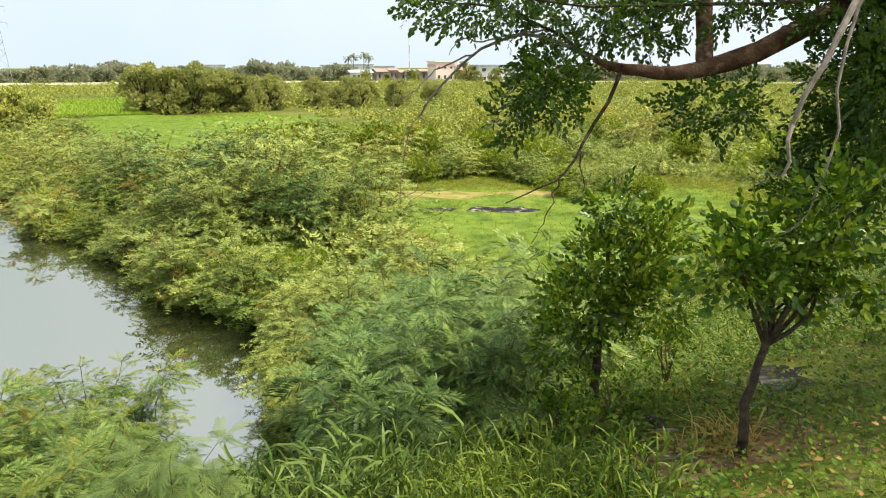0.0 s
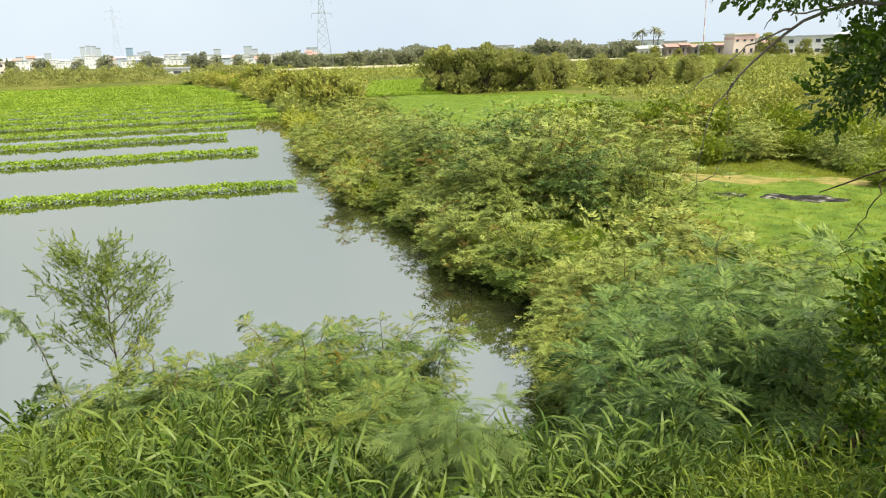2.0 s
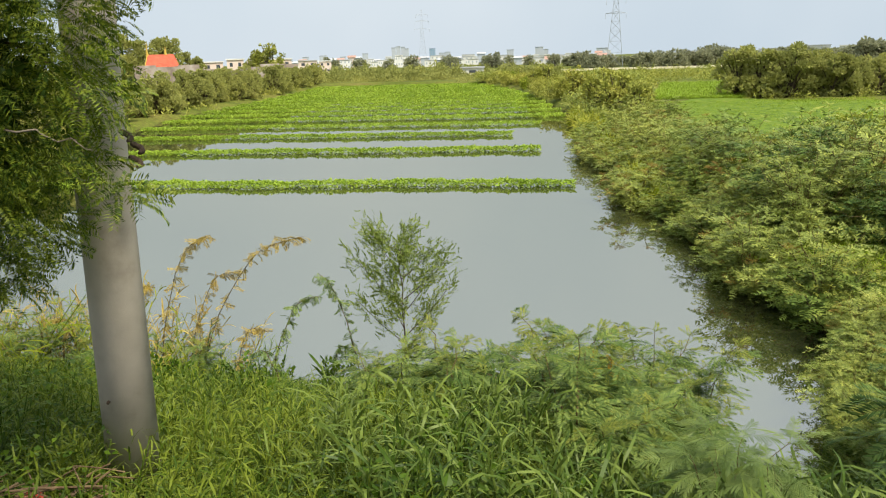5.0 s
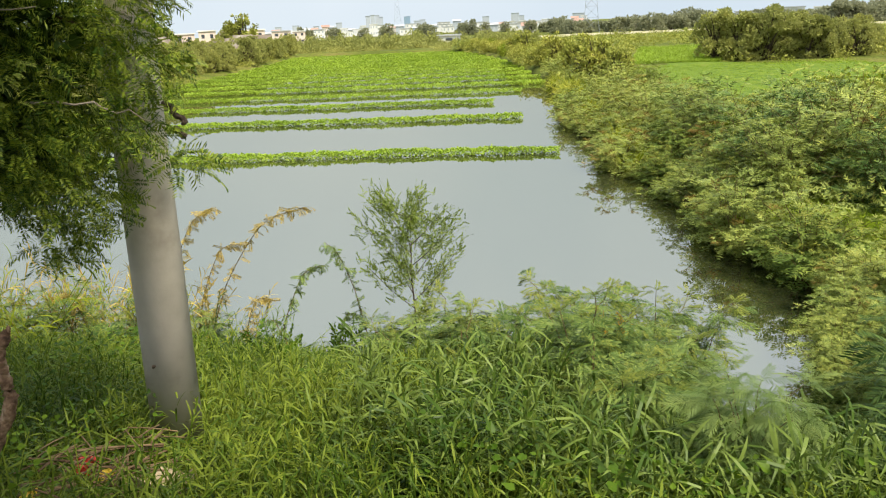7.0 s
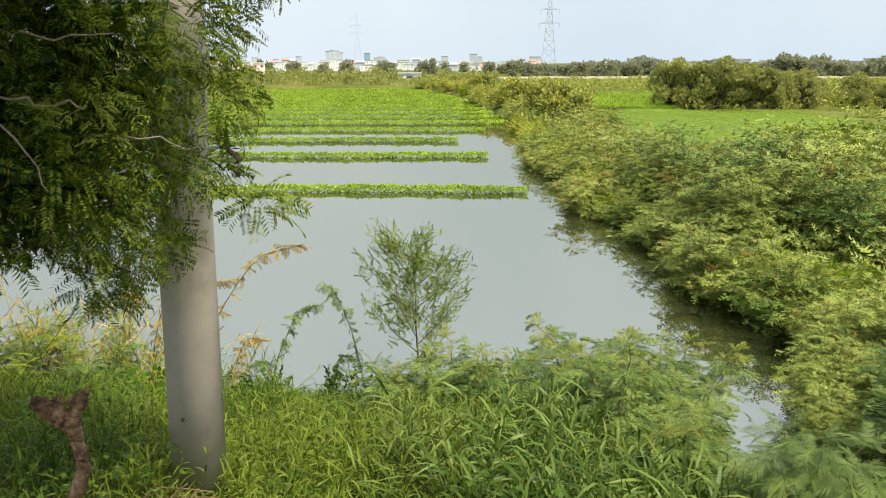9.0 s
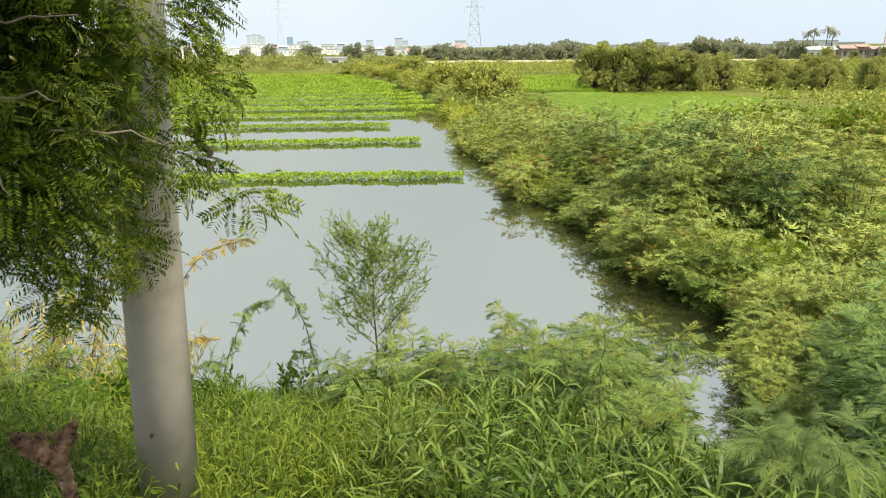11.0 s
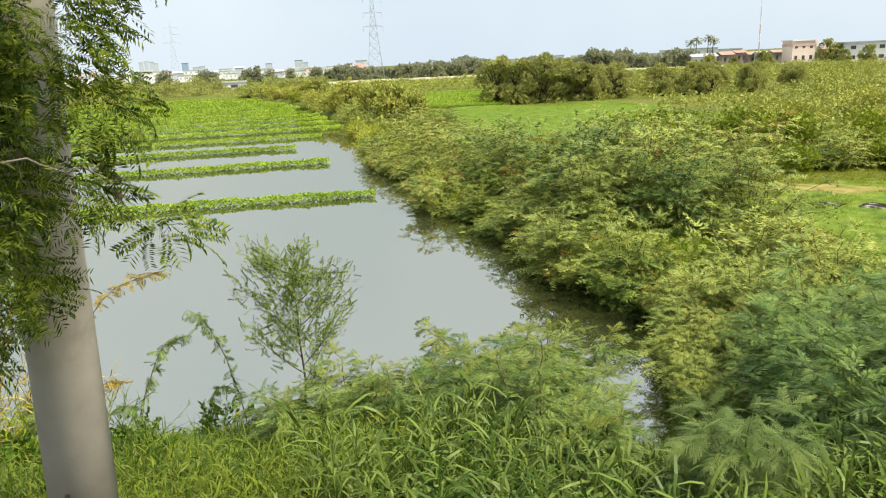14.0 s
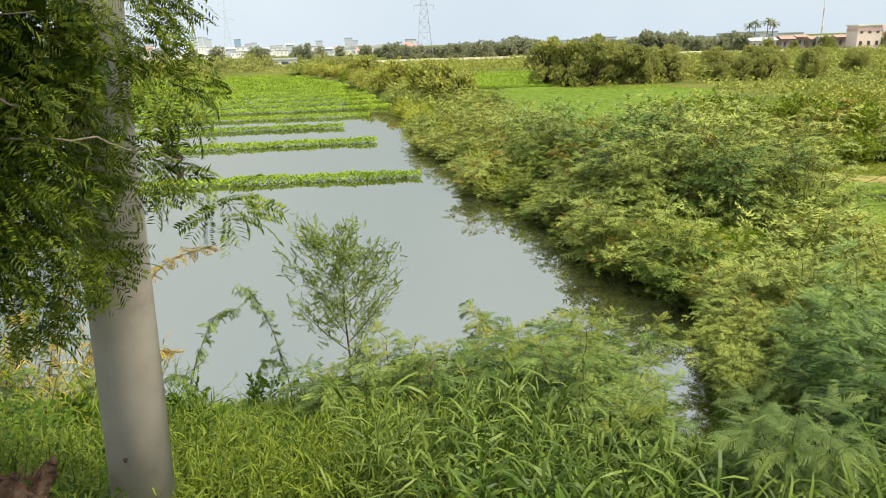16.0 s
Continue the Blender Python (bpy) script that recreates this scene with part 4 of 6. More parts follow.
def slim_tree(name, label, at, height, spread_r, sprigs, templates, mat, size, trunk_r, bark, start=0.3, category="tree", lean=(0, 0), group=""):
    ob = thing(name, label, category, at, group)
    top = np.array([lean[0], lean[1], height])
    line = bent([(0, 0, -0.1), top * 0.5 + rng.normal(0, 0.03, 3), top], 9, 0.01 * height)
    part("trunk", tube(line, np.linspace(trunk_r, trunk_r * 0.25, 9), 8), bark, ob, "", True)
    limbs, pts, ways = [], [], []
    for k in range(16):
        a = start + (1 - start) * (k + 0.5) / 16
        base = np.array([np.interp(a * 8, range(9), line[:, c]) for c in range(3)])
        w = k * 2.4 + rng.normal(0, 0.3)
        ln = spread_r * (1.1 - 0.75 * abs(a - 0.55) - 0.25 * a) * rng.uniform(0.8, 1.2)
        tip = base + np.array([math.cos(w) * ln, math.sin(w) * ln, ln * rng.uniform(0.6, 1.2)])
        seg = bent([base, (base + tip) / 2 + (0, 0, -0.1 * ln), tip], 5)
        limbs.append(tube(seg, np.linspace(trunk_r * 0.4, trunk_r * 0.1, 5), 5))
        for _ in range(sprigs // 16):
            u = rng.uniform(0.25, 1.05)
            pts.append(base + (tip - base) * u + rng.normal(0, 0.11 * spread_r, 3))
            ways.append((tip - base) / ln + rng.normal(0, 0.9, 3))
    for g in limbs:
        part("limb", g, bark, ob)
    part("foliage", scatter(templates, np.array(pts), np.array(ways), size * rng.uniform(0.75, 1.2, len(pts)), 1.2), mat, ob)
    return ob


slim_tree("sapling", "slender green sapling standing on the bank at the water", onto(-6.15, 3.2), 1.66, 0.50, 1900, SPRIG_SMALL, M_SAPLING, 0.56, 0.014, M_BARK, 0.3)

# ---- two small broad-leaved trees on the bank ----
def small_tree(label, at, line, trunk_r, lobes, count, size):
    ob = thing("small_tree", label, "tree", at, "small trees on the bank")
    line = bent(line, 9, 0.008)
    part("trunk", tube(line, np.linspace(trunk_r, trunk_r * 0.55, 9) * np.array([1.35, 1.08, 1, 1, 1, 1, 1, 1, 1]), 10), M_BARK, ob, "", True)
    st = []
    for c, r in lobes:
        c = np.array(c)
        for _ in range(2):
            st.append(tube(bent([line[-2], (line[-1] + c) / 2 + rng.normal(0, 0.05, 3), c + rng.normal(0, 0.4, 3) * r], 6), np.linspace(trunk_r * 0.5, 0.004, 6), 5))
    for g in st:
        part("limb", g, M_BARK, ob)
    p, d = crown_points(count, lobes, 0.35)
    part("foliage", scatter(SPRIG, p, d + (0, 0, 0.2) + rng.normal(0, 0.5, d.shape), size * rng.uniform(0.7, 1.2, count), 1.5), M_BROAD, ob)
    return ob


small_tree("small broad-leaved tree with a crooked brown trunk on the bank", onto(-0.05, 5.15), [(0, 0, -0.1), (0.02, 0, 0.4), (0.06, 0.05, 0.8)], 0.042,
           [((0.12, 0.1, 1.08), (0.34, 0.34, 0.28)), ((-0.12, -0.1, 0.85), (0.26, 0.26, 0.22)), ((0.36, 0.15, 1.3), (0.24, 0.24, 0.2)), ((0.1, 0.1, 1.5), (0.16, 0.16, 0.15)), ((0.36, 0.0, 0.85), (0.24, 0.24, 0.18)), ((-0.2, -0.15, 0.55), (0.2, 0.2, 0.16))], 1000, 0.66)
small_tree("small broad-leaved tree with a bare leaning trunk over fallen leaves", onto(0.72, 3.6), [(0, 0, -0.1), (0.01, 0.02, 0.3), (0.12, 0.08, 0.7)], 0.030,
           [((0.12, 0.1, 1.12), (0.3, 0.3, 0.18)), ((0.34, 0.1, 1.32), (0.24, 0.26, 0.15)), ((-0.12, 0.0, 1.02), (0.2, 0.2, 0.14)), ((0.4, 0.1, 1.0), (0.2, 0.2, 0.14)), ((0.12, 0.2, 0.86), (0.16, 0.16, 0.1))], 560, 0.62)

for x, y, h, n in ((-0.35, 4.7, 0.55, 60), (0.1, 4.6, 0.4, 45), (-0.55, 4.25, 0.5, 55), (-0.1, 4.15, 0.4, 45), (0.5, 5.3, 0.45, 45)):
    shrub("leafy_weed", "bushy green weed at the foot of the small tree", onto(x, y), heap(h, 0.3, 5), n, SPRIG, M_BROAD, 0.5, "leafy weeds by the small trees", category="weed", spin=1.5)

# ---- concrete pole ----
pole = thing("utility_pole", "round weathered grey concrete utility pole standing in grass", "pole", onto(-4.17, 0.25))
part("shaft", tube([(0, 0.02, -0.4), (0.02, 0.1, 2.0), (0.08, 0.4, 7.0)], [0.145, 0.135, 0.10], 28), M_CONCRETE, pole, "", True)
part("knot", tube([(0.115, -0.055, 0.58), (0.13, -0.062, 0.578)], [0.010, 0.007], 9), M_BARK, pole, "dark rusty bolt hole")


# ---- floating rows of water plants ----
ROWS_S = [(29.6, 1.05, 1.15), (41.0, -0.4, 1.25), (49.6, -2.3, 1.4), (57.3, -0.4, 1.6)]
ROWS_S += [(64.2 + 6.3 * k, float(shore(64.2 + 6.3 * k)) - 0.3, 2.5) for k in range(14)]
for s, q1, wide in ROWS_S:
    q0 = float(left_shore(s)) + 0.5
    near = s < 60
    n = int((q1 - q0) * (520 if s < 35 else 380 if near else 440 if s < 100 else 280))
    big = 0.115 if s < 35 else 0.14 if near else 0.16 if s < 100 else 0.22
    q = rng.uniform(q0, q1, n)
    swell = 0.9 + 0.10 * np.sin(q * 1.7 + s) + 0.10 * np.sin(q * 4.3 + 2 * s)
    off = rng.uniform(-1, 1, n)
    ss = s + 0.5 * wide * off * swell + 0.12 * np.sin(q * 0.5 + s)
    z = 0.02 + (0.22 if near else 0.24) * (1 - 0.8 * np.abs(off) ** (3 if near else 9)) * swell * np.where(rng.random(n) < 0.85, rng.uniform(0.72, 1.08, n), rng.uniform(0, 0.7, n))
    x, y = xy(ss, q)
    d = rng.normal(0, 1, (n, 3)) * (1, 1, 0.3) + (0, 0, 0.2)
    at = np.array((*xy(s, 0.5 * (q0 + q1)), 0.0))
    bed = thing("floating_plant_bed", "long floating row of bright green leafy water plants", "water plants", at, "rows of water plants on the pond")
    cuts = np.arange(q0, q1, 2.5 if near else 5.0)
    which = np.searchsorted(cuts, q + rng.normal(0, 0.15, n))
    for k in np.unique(which):
        m = which == k
        tagged(part("leaf_clump", scatter(DIAMOND, np.stack([x, y, z], 1)[m] - at, d[m], big * rng.uniform(0.7, 1.4, int(m.sum())), 0.5), M_WATERLEAF, bed), kind="stuff")


# ---- leafy weeds at the lip of the bank ----
for s, q, h, n in ((7.7, -3.4, 0.5, 60), (8.0, -4.1, 0.6, 70), (7.2, -2.6, 0.45, 50), (7.9, -5.6, 0.5, 60), (6.4, -3.9, 0.4, 40), (7.5, -1.0, 0.6, 60), (5.6, -2.9, 0.4, 36)):
    shrub("leafy_weed", "dark green leafy weed clump in the bank grass", onto(*xy(s, q)), heap(h, 0.3, 5), n, SPRIG, M_WEED, 0.7, "leafy weeds on the bank", category="weed", spin=1.5)


# ---- dry reeds and arching stems at the water's edge ----
def reed_clump(label, s, q, n, height, mat, spread_r, group):
    """Leafy canes that lean apart, each with its own blades."""
    ob = thing("reed_clump", label, "reeds", onto(*xy(s, q)), group)
    at = rng.normal(0, spread_r, (n, 3)) * (1, 1, 0)
    at[:, 2] = [float(level(ob.location.x + a[0], ob.location.y + a[1])) - ob.location.z - 0.03 for a in at]
    way = np.concatenate([at[:, :2] * 0.9 + rng.normal(0, 0.28, (n, 2)), np.ones((n, 1))], 1)
    part("foliage", scatter(CULM_REED, at, way, height * rng.uniform(0.5, 1.15, n), 3.0), mat, ob)
    return ob


for s, q, h, n in ((7.9, -6.3, 1.75, 34), (8.0, -5.3, 1.7, 36), (7.8, -7.5, 1.75, 34), (8.1, -4.5, 1.3, 22), (7.9, -8.7, 1.7, 30)):
    reed_clump("straw-yellow half-dry reeds at the water's edge", s, q, n, h, M_DRY, 0.24, "dry reeds on the bank")
    reed_clump("olive-green reeds at the water's edge", s - 0.4, q - 0.3, n + 14, h * 0.9, M_SHOREGRASS, 0.34, "green reeds on the bank")
    reed_clump("olive-green reeds at the water's edge", s - 0.2, q + 0.5, n, h * 0.75, M_MIMOSA_YELLOW, 0.30, "green reeds on the bank")


def arching(label, at, line, count, size, mat):
    ob = thing("arching_stem", label, "plant", at, "arching stems on the bank")
    line = bent(line, 12, 0.006)
    part("stem", tube(line, np.linspace(0.008, 0.002, 12), 5), M_STEM, ob)
    t = rng.uniform(0.25, 1, count) * 11
    p = np.stack([np.interp(t, range(12), line[:, c]) for c in range(3)], 1)
    part("foliage", scatter(FROND, p, rng.normal(0, 1, (count, 3)) * (1, 1, 0.5) + (0, 0, -0.45), size * rng.uniform(0.6, 1.1, count), 1.0), mat, ob)
    return ob


ARCHES = [
    # s, q of the foot, then reach along the bank, height, droop of the tip, leaves, size, dry
    (7.6, -4.9, 0.95, 2.15, 0.03, 95, 0.5, 1),
    (7.6, -4.4, 1.45, 2.10, 0.05, 110, 0.5, 1),
    (7.7, -4.6, 0.75, 1.75, 0.10, 90, 0.48, 1),
    (7.6, -5.1, 0.25, 1.65, 0.15, 80, 0.48, 1),
    (7.5, -3.9, 0.45, 1.05, 0.20, 70, 0.46, 1),
    (7.4, -3.4, 0.65, 1.35, 0.10, 95, 0.46, 0),
    (7.3, -2.2, -0.5, 1.50, 0.02, 100, 0.46, 0),
    (7.4, -3.2, -0.35, 0.75, 0.25, 60, 0.44, 0),
    (7.5, -2.7, 0.25, 0.80, 0.20, 60, 0.42, 0),
    (7.3, -5.6, -0.5, 1.10, 0.25, 70, 0.46, 1),
]
for s, q, reach, h, droop, n, size, dry in ARCHES:
    ax, ay = xy(rng.normal(0.1, 0.1), reach)
    arching("golden dying feathery stem arching over the water's edge" if dry else "green feathery stem arching over the grass at the water", onto(*xy(s, q), -0.05),
            [(0, 0, 0), (0.2 * ax, 0.2 * ay, 0.5 * h), (0.6 * ax, 0.6 * ay, 0.92 * h), (ax, ay, h * (1 - droop) + 0.05)], n, size, M_DRY if dry else M_MIMOSA)

# ---- scrub and bushes beyond the water ----
def far_bush(label, lobes_n, height, radius, count, templates, mat, size, group):
    return shrub("bush", label, (0, 0, 0), heap(height, radius, lobes_n, 0.15), count, templates, mat, size, group, stem_r=0.02, category="bush", single=False, reach=0.7 if templates is FROND_FAR else 0.0)


def shore_bush(label, canes, height, radius, mat, tips, twig=0.5):
    return cane_shrub("bush", label, (0, 0, 0), canes, height, radius, FROND_FAR, mat, 1.0, "bushes along the shore", 7, 6, tips, 0.014, "bush", False, twig, 0.12)


kinds = [shore_bush("grey-green feathery bush leaning over the water's edge", 24, 1.6, 1.35, M_SHORE, None) for _ in range(2)]
kinds += [shore_bush("olive feathery bush with yellow-green tips at the water's edge", 22, 1.4, 1.25, M_OLIVE, M_YOUNG)]
kinds += [shore_bush("grey-green bush with reddish-brown dying tips at the water's edge", 22, 1.35, 1.3, M_SHORE, M_RUSSET)]
kinds += [far_bush("green leafy bush on the scrubland", 8, 1.5, 1.4, 620, SHARD, M_SCRUB, 0.5, "bushes on the scrubland") for _ in range(3)]
kinds += [far_bush("grey-green leafy bush on the scrubland", 8, 1.4, 1.3, 420, FROND_FAR, M_SHORE, 1.3, "bushes on the scrubland"), far_bush("bright yellow-green leafy bush on the scrubland", 8, 1.4, 1.3, 520, SHARD, M_BRIGHT, 0.6, "bushes on the scrubland")]


kinds += [shore_bush("tall dense grey-green feathery bush on the shore", 40, 2.5, 1.8, M_SHORE, None, 0.6), shore_bush("tall dense green feathery bush on the shore", 38, 2.3, 1.7, M_MIMOSA, None, 0.6)]


def plant(kind, s, q, size, seen=[0] * 12):
    x, y = xy(s, q)
    m = pose(*onto(x, y, -0.05), 0, 0, rng.uniform(0, 360)) @ Matrix.Scale(size, 4)
    if not seen[kind]:
        seen[kind] = 1
        m = m @ Matrix.Scale(1 / size, 4)
        kinds[kind].matrix_basis = m
        return kinds[kind]
    return copy_thing(kinds[kind], m)


# low bushes beside the far beds and round the pond's end
for k in range(44):
    s = 64 + 2.0 * k
    plant(int(rng.integers(4, 9)), s, float(shore(s)) + rng.uniform(0.8, 4.5), rng.uniform(1.0, 1.7))
# low bushes that hang over the water's edge
for k in range(26):
    s = 14.0 + 0.7 * k + 0.02 * k * k
    plant(int(rng.choice((0, 1, 2, 3))), s, float(shore(s)) + rng.uniform(-0.05, 0.5), rng.uniform(0.32, 0.74) * (0.6 if s < 17.5 else 1 + 0.008 * s))
# a belt of bushes along the right-hand shore
s = 10.5
while s < 60:
    for band in range(3):
        q = float(shore(s)) + 0.3 + 1.9 * band + rng.normal(0, 0.4)
        if 36 < s < 62:
            q += 1.8
        if not (12 < s < 18 and band == 1) and not (s < 12.4 and band == 0):
            plant(int(rng.choice((0, 1, 2, 3, 0, 2, 3))), s + rng.normal(0, 0.5), q, rng.uniform(0.7, 1.15) * (0.72 if band == 0 else 0.6 if s < 18 else 1.0))
    s += 1.4 + s * 0.03
for k, s, q, size in ((9, 18.6, 6.2, 1.0), (10, 17.6, 8.2, 0.95), (9, 19.8, 8.0, 1.1), (10, 21.5, 6.6, 1.0), (9, 16.6, 9.6, 0.9), (10, 23.5, 8.4, 1.05), (9, 22.5, 10.0, 1.0), (9, 26, 6.4, 0.9), (10, 29, 6.2, 0.9), (9, 25.5, 9.5, 0.95), (0, 10.8, 5.9, 0.8), (2, 10.2, 7.0, 0.8), (1, 12.0, 8.4, 0.9), (3, 13.6, 8.6, 0.85)):
    plant(k, s, q, size * (1.15 if k > 8 else 1.0))
for s, q, kind, size in ((9.4, 4.7, 0, 0.5), (10.2, 5.0, 3, 0.55), (11.0, 5.3, 2, 0.5), (11.9, 5.5, 0, 0.6), (8.6, 4.6, 1, 0.5), (9.0, 5.3, 2, 0.55), (10.0, 5.7, 1, 0.6), (8.0, 4.3, 3, 0.4), (11.4, 6.1, 0, 0.6), (8.3, 3.6, 2, 0.36), (8.8, 3.75, 0, 0.42), (9.3, 3.95, 1, 0.46), (9.8, 4.15, 2, 0.5), (10.3, 4.4, 1, 0.5), (10.8, 4.6, 0, 0.5), (11.3, 4.85, 2, 0.5), (11.8, 5.05, 0, 0.5), (12.4, 5.25, 3, 0.5), (13.0, 5.4, 2, 0.5), (7.9, 3.9, 0, 0.42), (7.5, 3.6, 2, 0.36)):
    plant(kind, s, q, size)
for k in range(120):
    s, q = rng.uniform(14, 46), rng.uniform(7, 50)
    if ((s - 16) / 8.5) ** 2 + ((q - 17.5) / 9) ** 2 > 1.15 and not (s > 36 and q < 31):
        plant(int(rng.choice((0, 2, 3, 7, 8) if s < 30 else (4, 5, 6, 7, 8))), s, q, rng.uniform(0.8, 1.6))
# bushes round the far side of the grassy clearing
for x, y, kind, size in ((-9.3, 28.5, 2, 0.9), (-7.9, 29.1, 8, 0.8), (-7.1, 30.3, 2, 0.85), (-6.2, 31.0, 0, 0.9), (-5.3, 31.9, 8, 0.9), (-4.2, 31.5, 2, 0.8), (-3.4, 30.8, 0, 0.75), (-3.0, 29.9, 2, 0.6), (-1.9, 29.0, 8, 0.7), (-0.9, 28.4, 2, 0.8), (0.3, 28.6, 0, 0.8), (-1.6, 26.6, 8, 0.5), (-0.9, 25.9, 2, 0.5), (-8.6, 26.9, 0, 0.6), (1.2, 27.2, 8, 0.7)):
    plant(kind, *map(float, sq(x, y)), size)
for k in range(26):
    s, q = rng.uniform(4.5, 14), rng.uniform(24, 46)
    plant(int(rng.choice((0, 1, 2, 3, 7, 8) if s < 42 else (2, 4, 5, 6, 7, 8))), s, q, rng.uniform(0.5, 1.05))


def scrub(name, label, clumps, each, s0, s1, q0, q1, keep, size, mat, wide, tall, templates=SHARD):
    """Low mounded bushes, too many to count."""
    c = land_points(clumps, s0, s1, q0, q1, keep)
    r = wide * rng.uniform(0.5, 1.3, len(c))
    h = tall * rng.uniform(0.35, 1.2, len(c)) * np.clip(0.75 + 0.5 * wave(0.3 * c[:, 0], 0.3 * c[:, 1]), 0.3, 1.3)
    idx = np.repeat(np.arange(len(c)), each)
    d = rng.normal(0, 1, (len(idx), 3))
    d[:, 2] = np.abs(d[:, 2])
    d /= np.linalg.norm(d, axis=1)[:, None]
    rad = rng.uniform(0.45, 1.05, len(idx))[:, None]
    p = c[idx] + d * rad * np.stack([r, r, h], 1)[idx]
    w = d + rng.normal(0, 0.7, d.shape) + (0, 0, 0.4)
    ob = part(name, scatter(templates, p, w, size * rng.uniform(0.7, 1.3, len(p)), 1.5), mat)
    return tagged(ob, label, "scrub", kind="stuff")


def open_field(s, q, x, y):
    return (q > shore(s) + 1.5) & ~((s > 44) & (s < 75) & (q < 30) & (q > 5)) & ~((s > 72) & (s < 122) & (q > 9 + 0.2 * (s - 75)) & (q < 20 + 0.2 * (s - 75))) & (((s - 16) / 8) ** 2 + ((q - 17.5) / 8.5) ** 2 > 1)


scrub("near_scrub", "low olive-green scrub and weeds", 600, 44, 9, 50, 4, 50, open_field, 0.85, M_OLIVE, 0.9, 0.9, FROND_FAR)
scrub("near_scrub", "low grey-green scrub and weeds", 420, 46, 9, 50, 4, 50, open_field, 0.9, M_SHORE, 1.0, 1.3, FROND_FAR)
scrub("far_scrub", "wide olive and straw-coloured scrubland", 1700, 24, 40, 200, 0, 200, open_field, 1.1, M_SCRUB, 2.0, 1.5)
scrub("far_scrub", "wide grey-green scrubland bushes", 900, 24, 40, 200, 0, 200, open_field, 1.1, M_SHORE, 2.0, 1.6)
scrub("side_scrub", "wide olive and straw-coloured scrubland", 1300, 14, 3, 60, 38, 170, open_field, 1.2, M_SCRUB, 1.5, 1.3)
scrub("pond_end_reeds", "band of tall olive reeds at the far end of the pond", 700, 22, 152, 215, -75, 0, lambda s, q, x, y: s > 166 - 0.0 * q - 14 * (q > -18), 1.3, M_BUSHTREE, 2.6, 1.5)
scrub("left_scrub", "olive bushes beyond the far side of the pond", 500, 16, 30, 160, -110, -34, lambda s, q, x, y: q < left_shore(s) - 1, 1.3, M_SCRUB, 2.2, 2.0)


# ---- trees of the middle distance and the tree line ----
def far_tree(label, height, radius, count, mat, size, group, trunk=0.3):
    """A loose crown of many small lobes, with gaps between them, over a few limbs."""
    lobes = []
    for k in range(44):
        a, u = rng.uniform(0, 2 * math.pi), rng.uniform(0, 1)
        out = radius * math.sqrt(rng.uniform(0, 1)) * (0.55 + 0.75 * math.sin(math.pi * (0.15 + 0.8 * u))) * 0.78
        rr = radius * rng.uniform(0.10, 0.27)
        lobes.append(((out * math.cos(a), out * math.sin(a), height * (trunk + (1.02 - trunk) * u * rng.uniform(0.8, 1.0)) - 0.5 * rr), (rr, rr, rr * rng.uniform(0.6, 1.1))))
    return shrub("tree", label, (0, 0, 0), lobes, count, DIAMOND, mat, size, group, stems=M_BARK, stem_r=0.06, category="tree", single=False, spin=1.2, shell=0.25)


tree_kinds = [far_tree("rounded olive-green tree on the scrubland", 5.2, 2.6, 5200, M_BUSHTREE, 0.30, "trees on the scrubland", 0.08) for _ in range(3)]
tree_kinds += [far_tree("yellow-green small tree at the end of the shore", 3.6, 1.6, 2000, M_SCRUB, 0.26, "small trees at the shore", 0.25) for _ in range(2)]
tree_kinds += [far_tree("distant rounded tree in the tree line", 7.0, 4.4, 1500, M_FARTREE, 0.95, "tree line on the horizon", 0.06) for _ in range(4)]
used = set()


def grow(kind, x, y, size, dz=-0.1):
    m = pose(*onto(x, y, dz), 0, 0, rng.uniform(0, 360)) @ Matrix.Scale(size, 4)
    if kind not in used:
        used.add(kind)
        m = m @ Matrix.Scale(1 / size, 4)
        tree_kinds[kind].matrix_basis = m
        return tree_kinds[kind]
    return copy_thing(tree_kinds[kind], m)


for k in range(76):
    s, q = rng.uniform(76, 100), 19 + 0.5 * k + rng.normal(0, 1.0)
    x, y = xy(s, q)
    if math.degrees(math.atan2(-x, y)) < 35.4:
        grow(int(rng.integers(0, 3)), x, y, rng.choice((0.45, 0.6, 0.75, 0.9)) * rng.uniform(0.85, 1.1) * (1 - 0.004 * k))
for s, q, size in ((58, 5.2, 1.15), (62, 4.6, 1.2), (56, 6.8, 0.8), (66, 4.4, 0.9), (80, 3, 1.0), (95, 0, 1.0), (104, -1, 0.9)):
    grow(int(rng.integers(3, 5)), *xy(s, q), size)
# hedge on the far side of the pond, to the left
for k in range(66):
    s = 34 + 1.85 * k
    grow(int(rng.integers(0, 3)), *xy(s, float(left_shore(s)) - 1.6 - rng.uniform(0, 3.5)), rng.uniform(0.45, 0.9) if s > 52 else rng.uniform(0.6, 1.0))
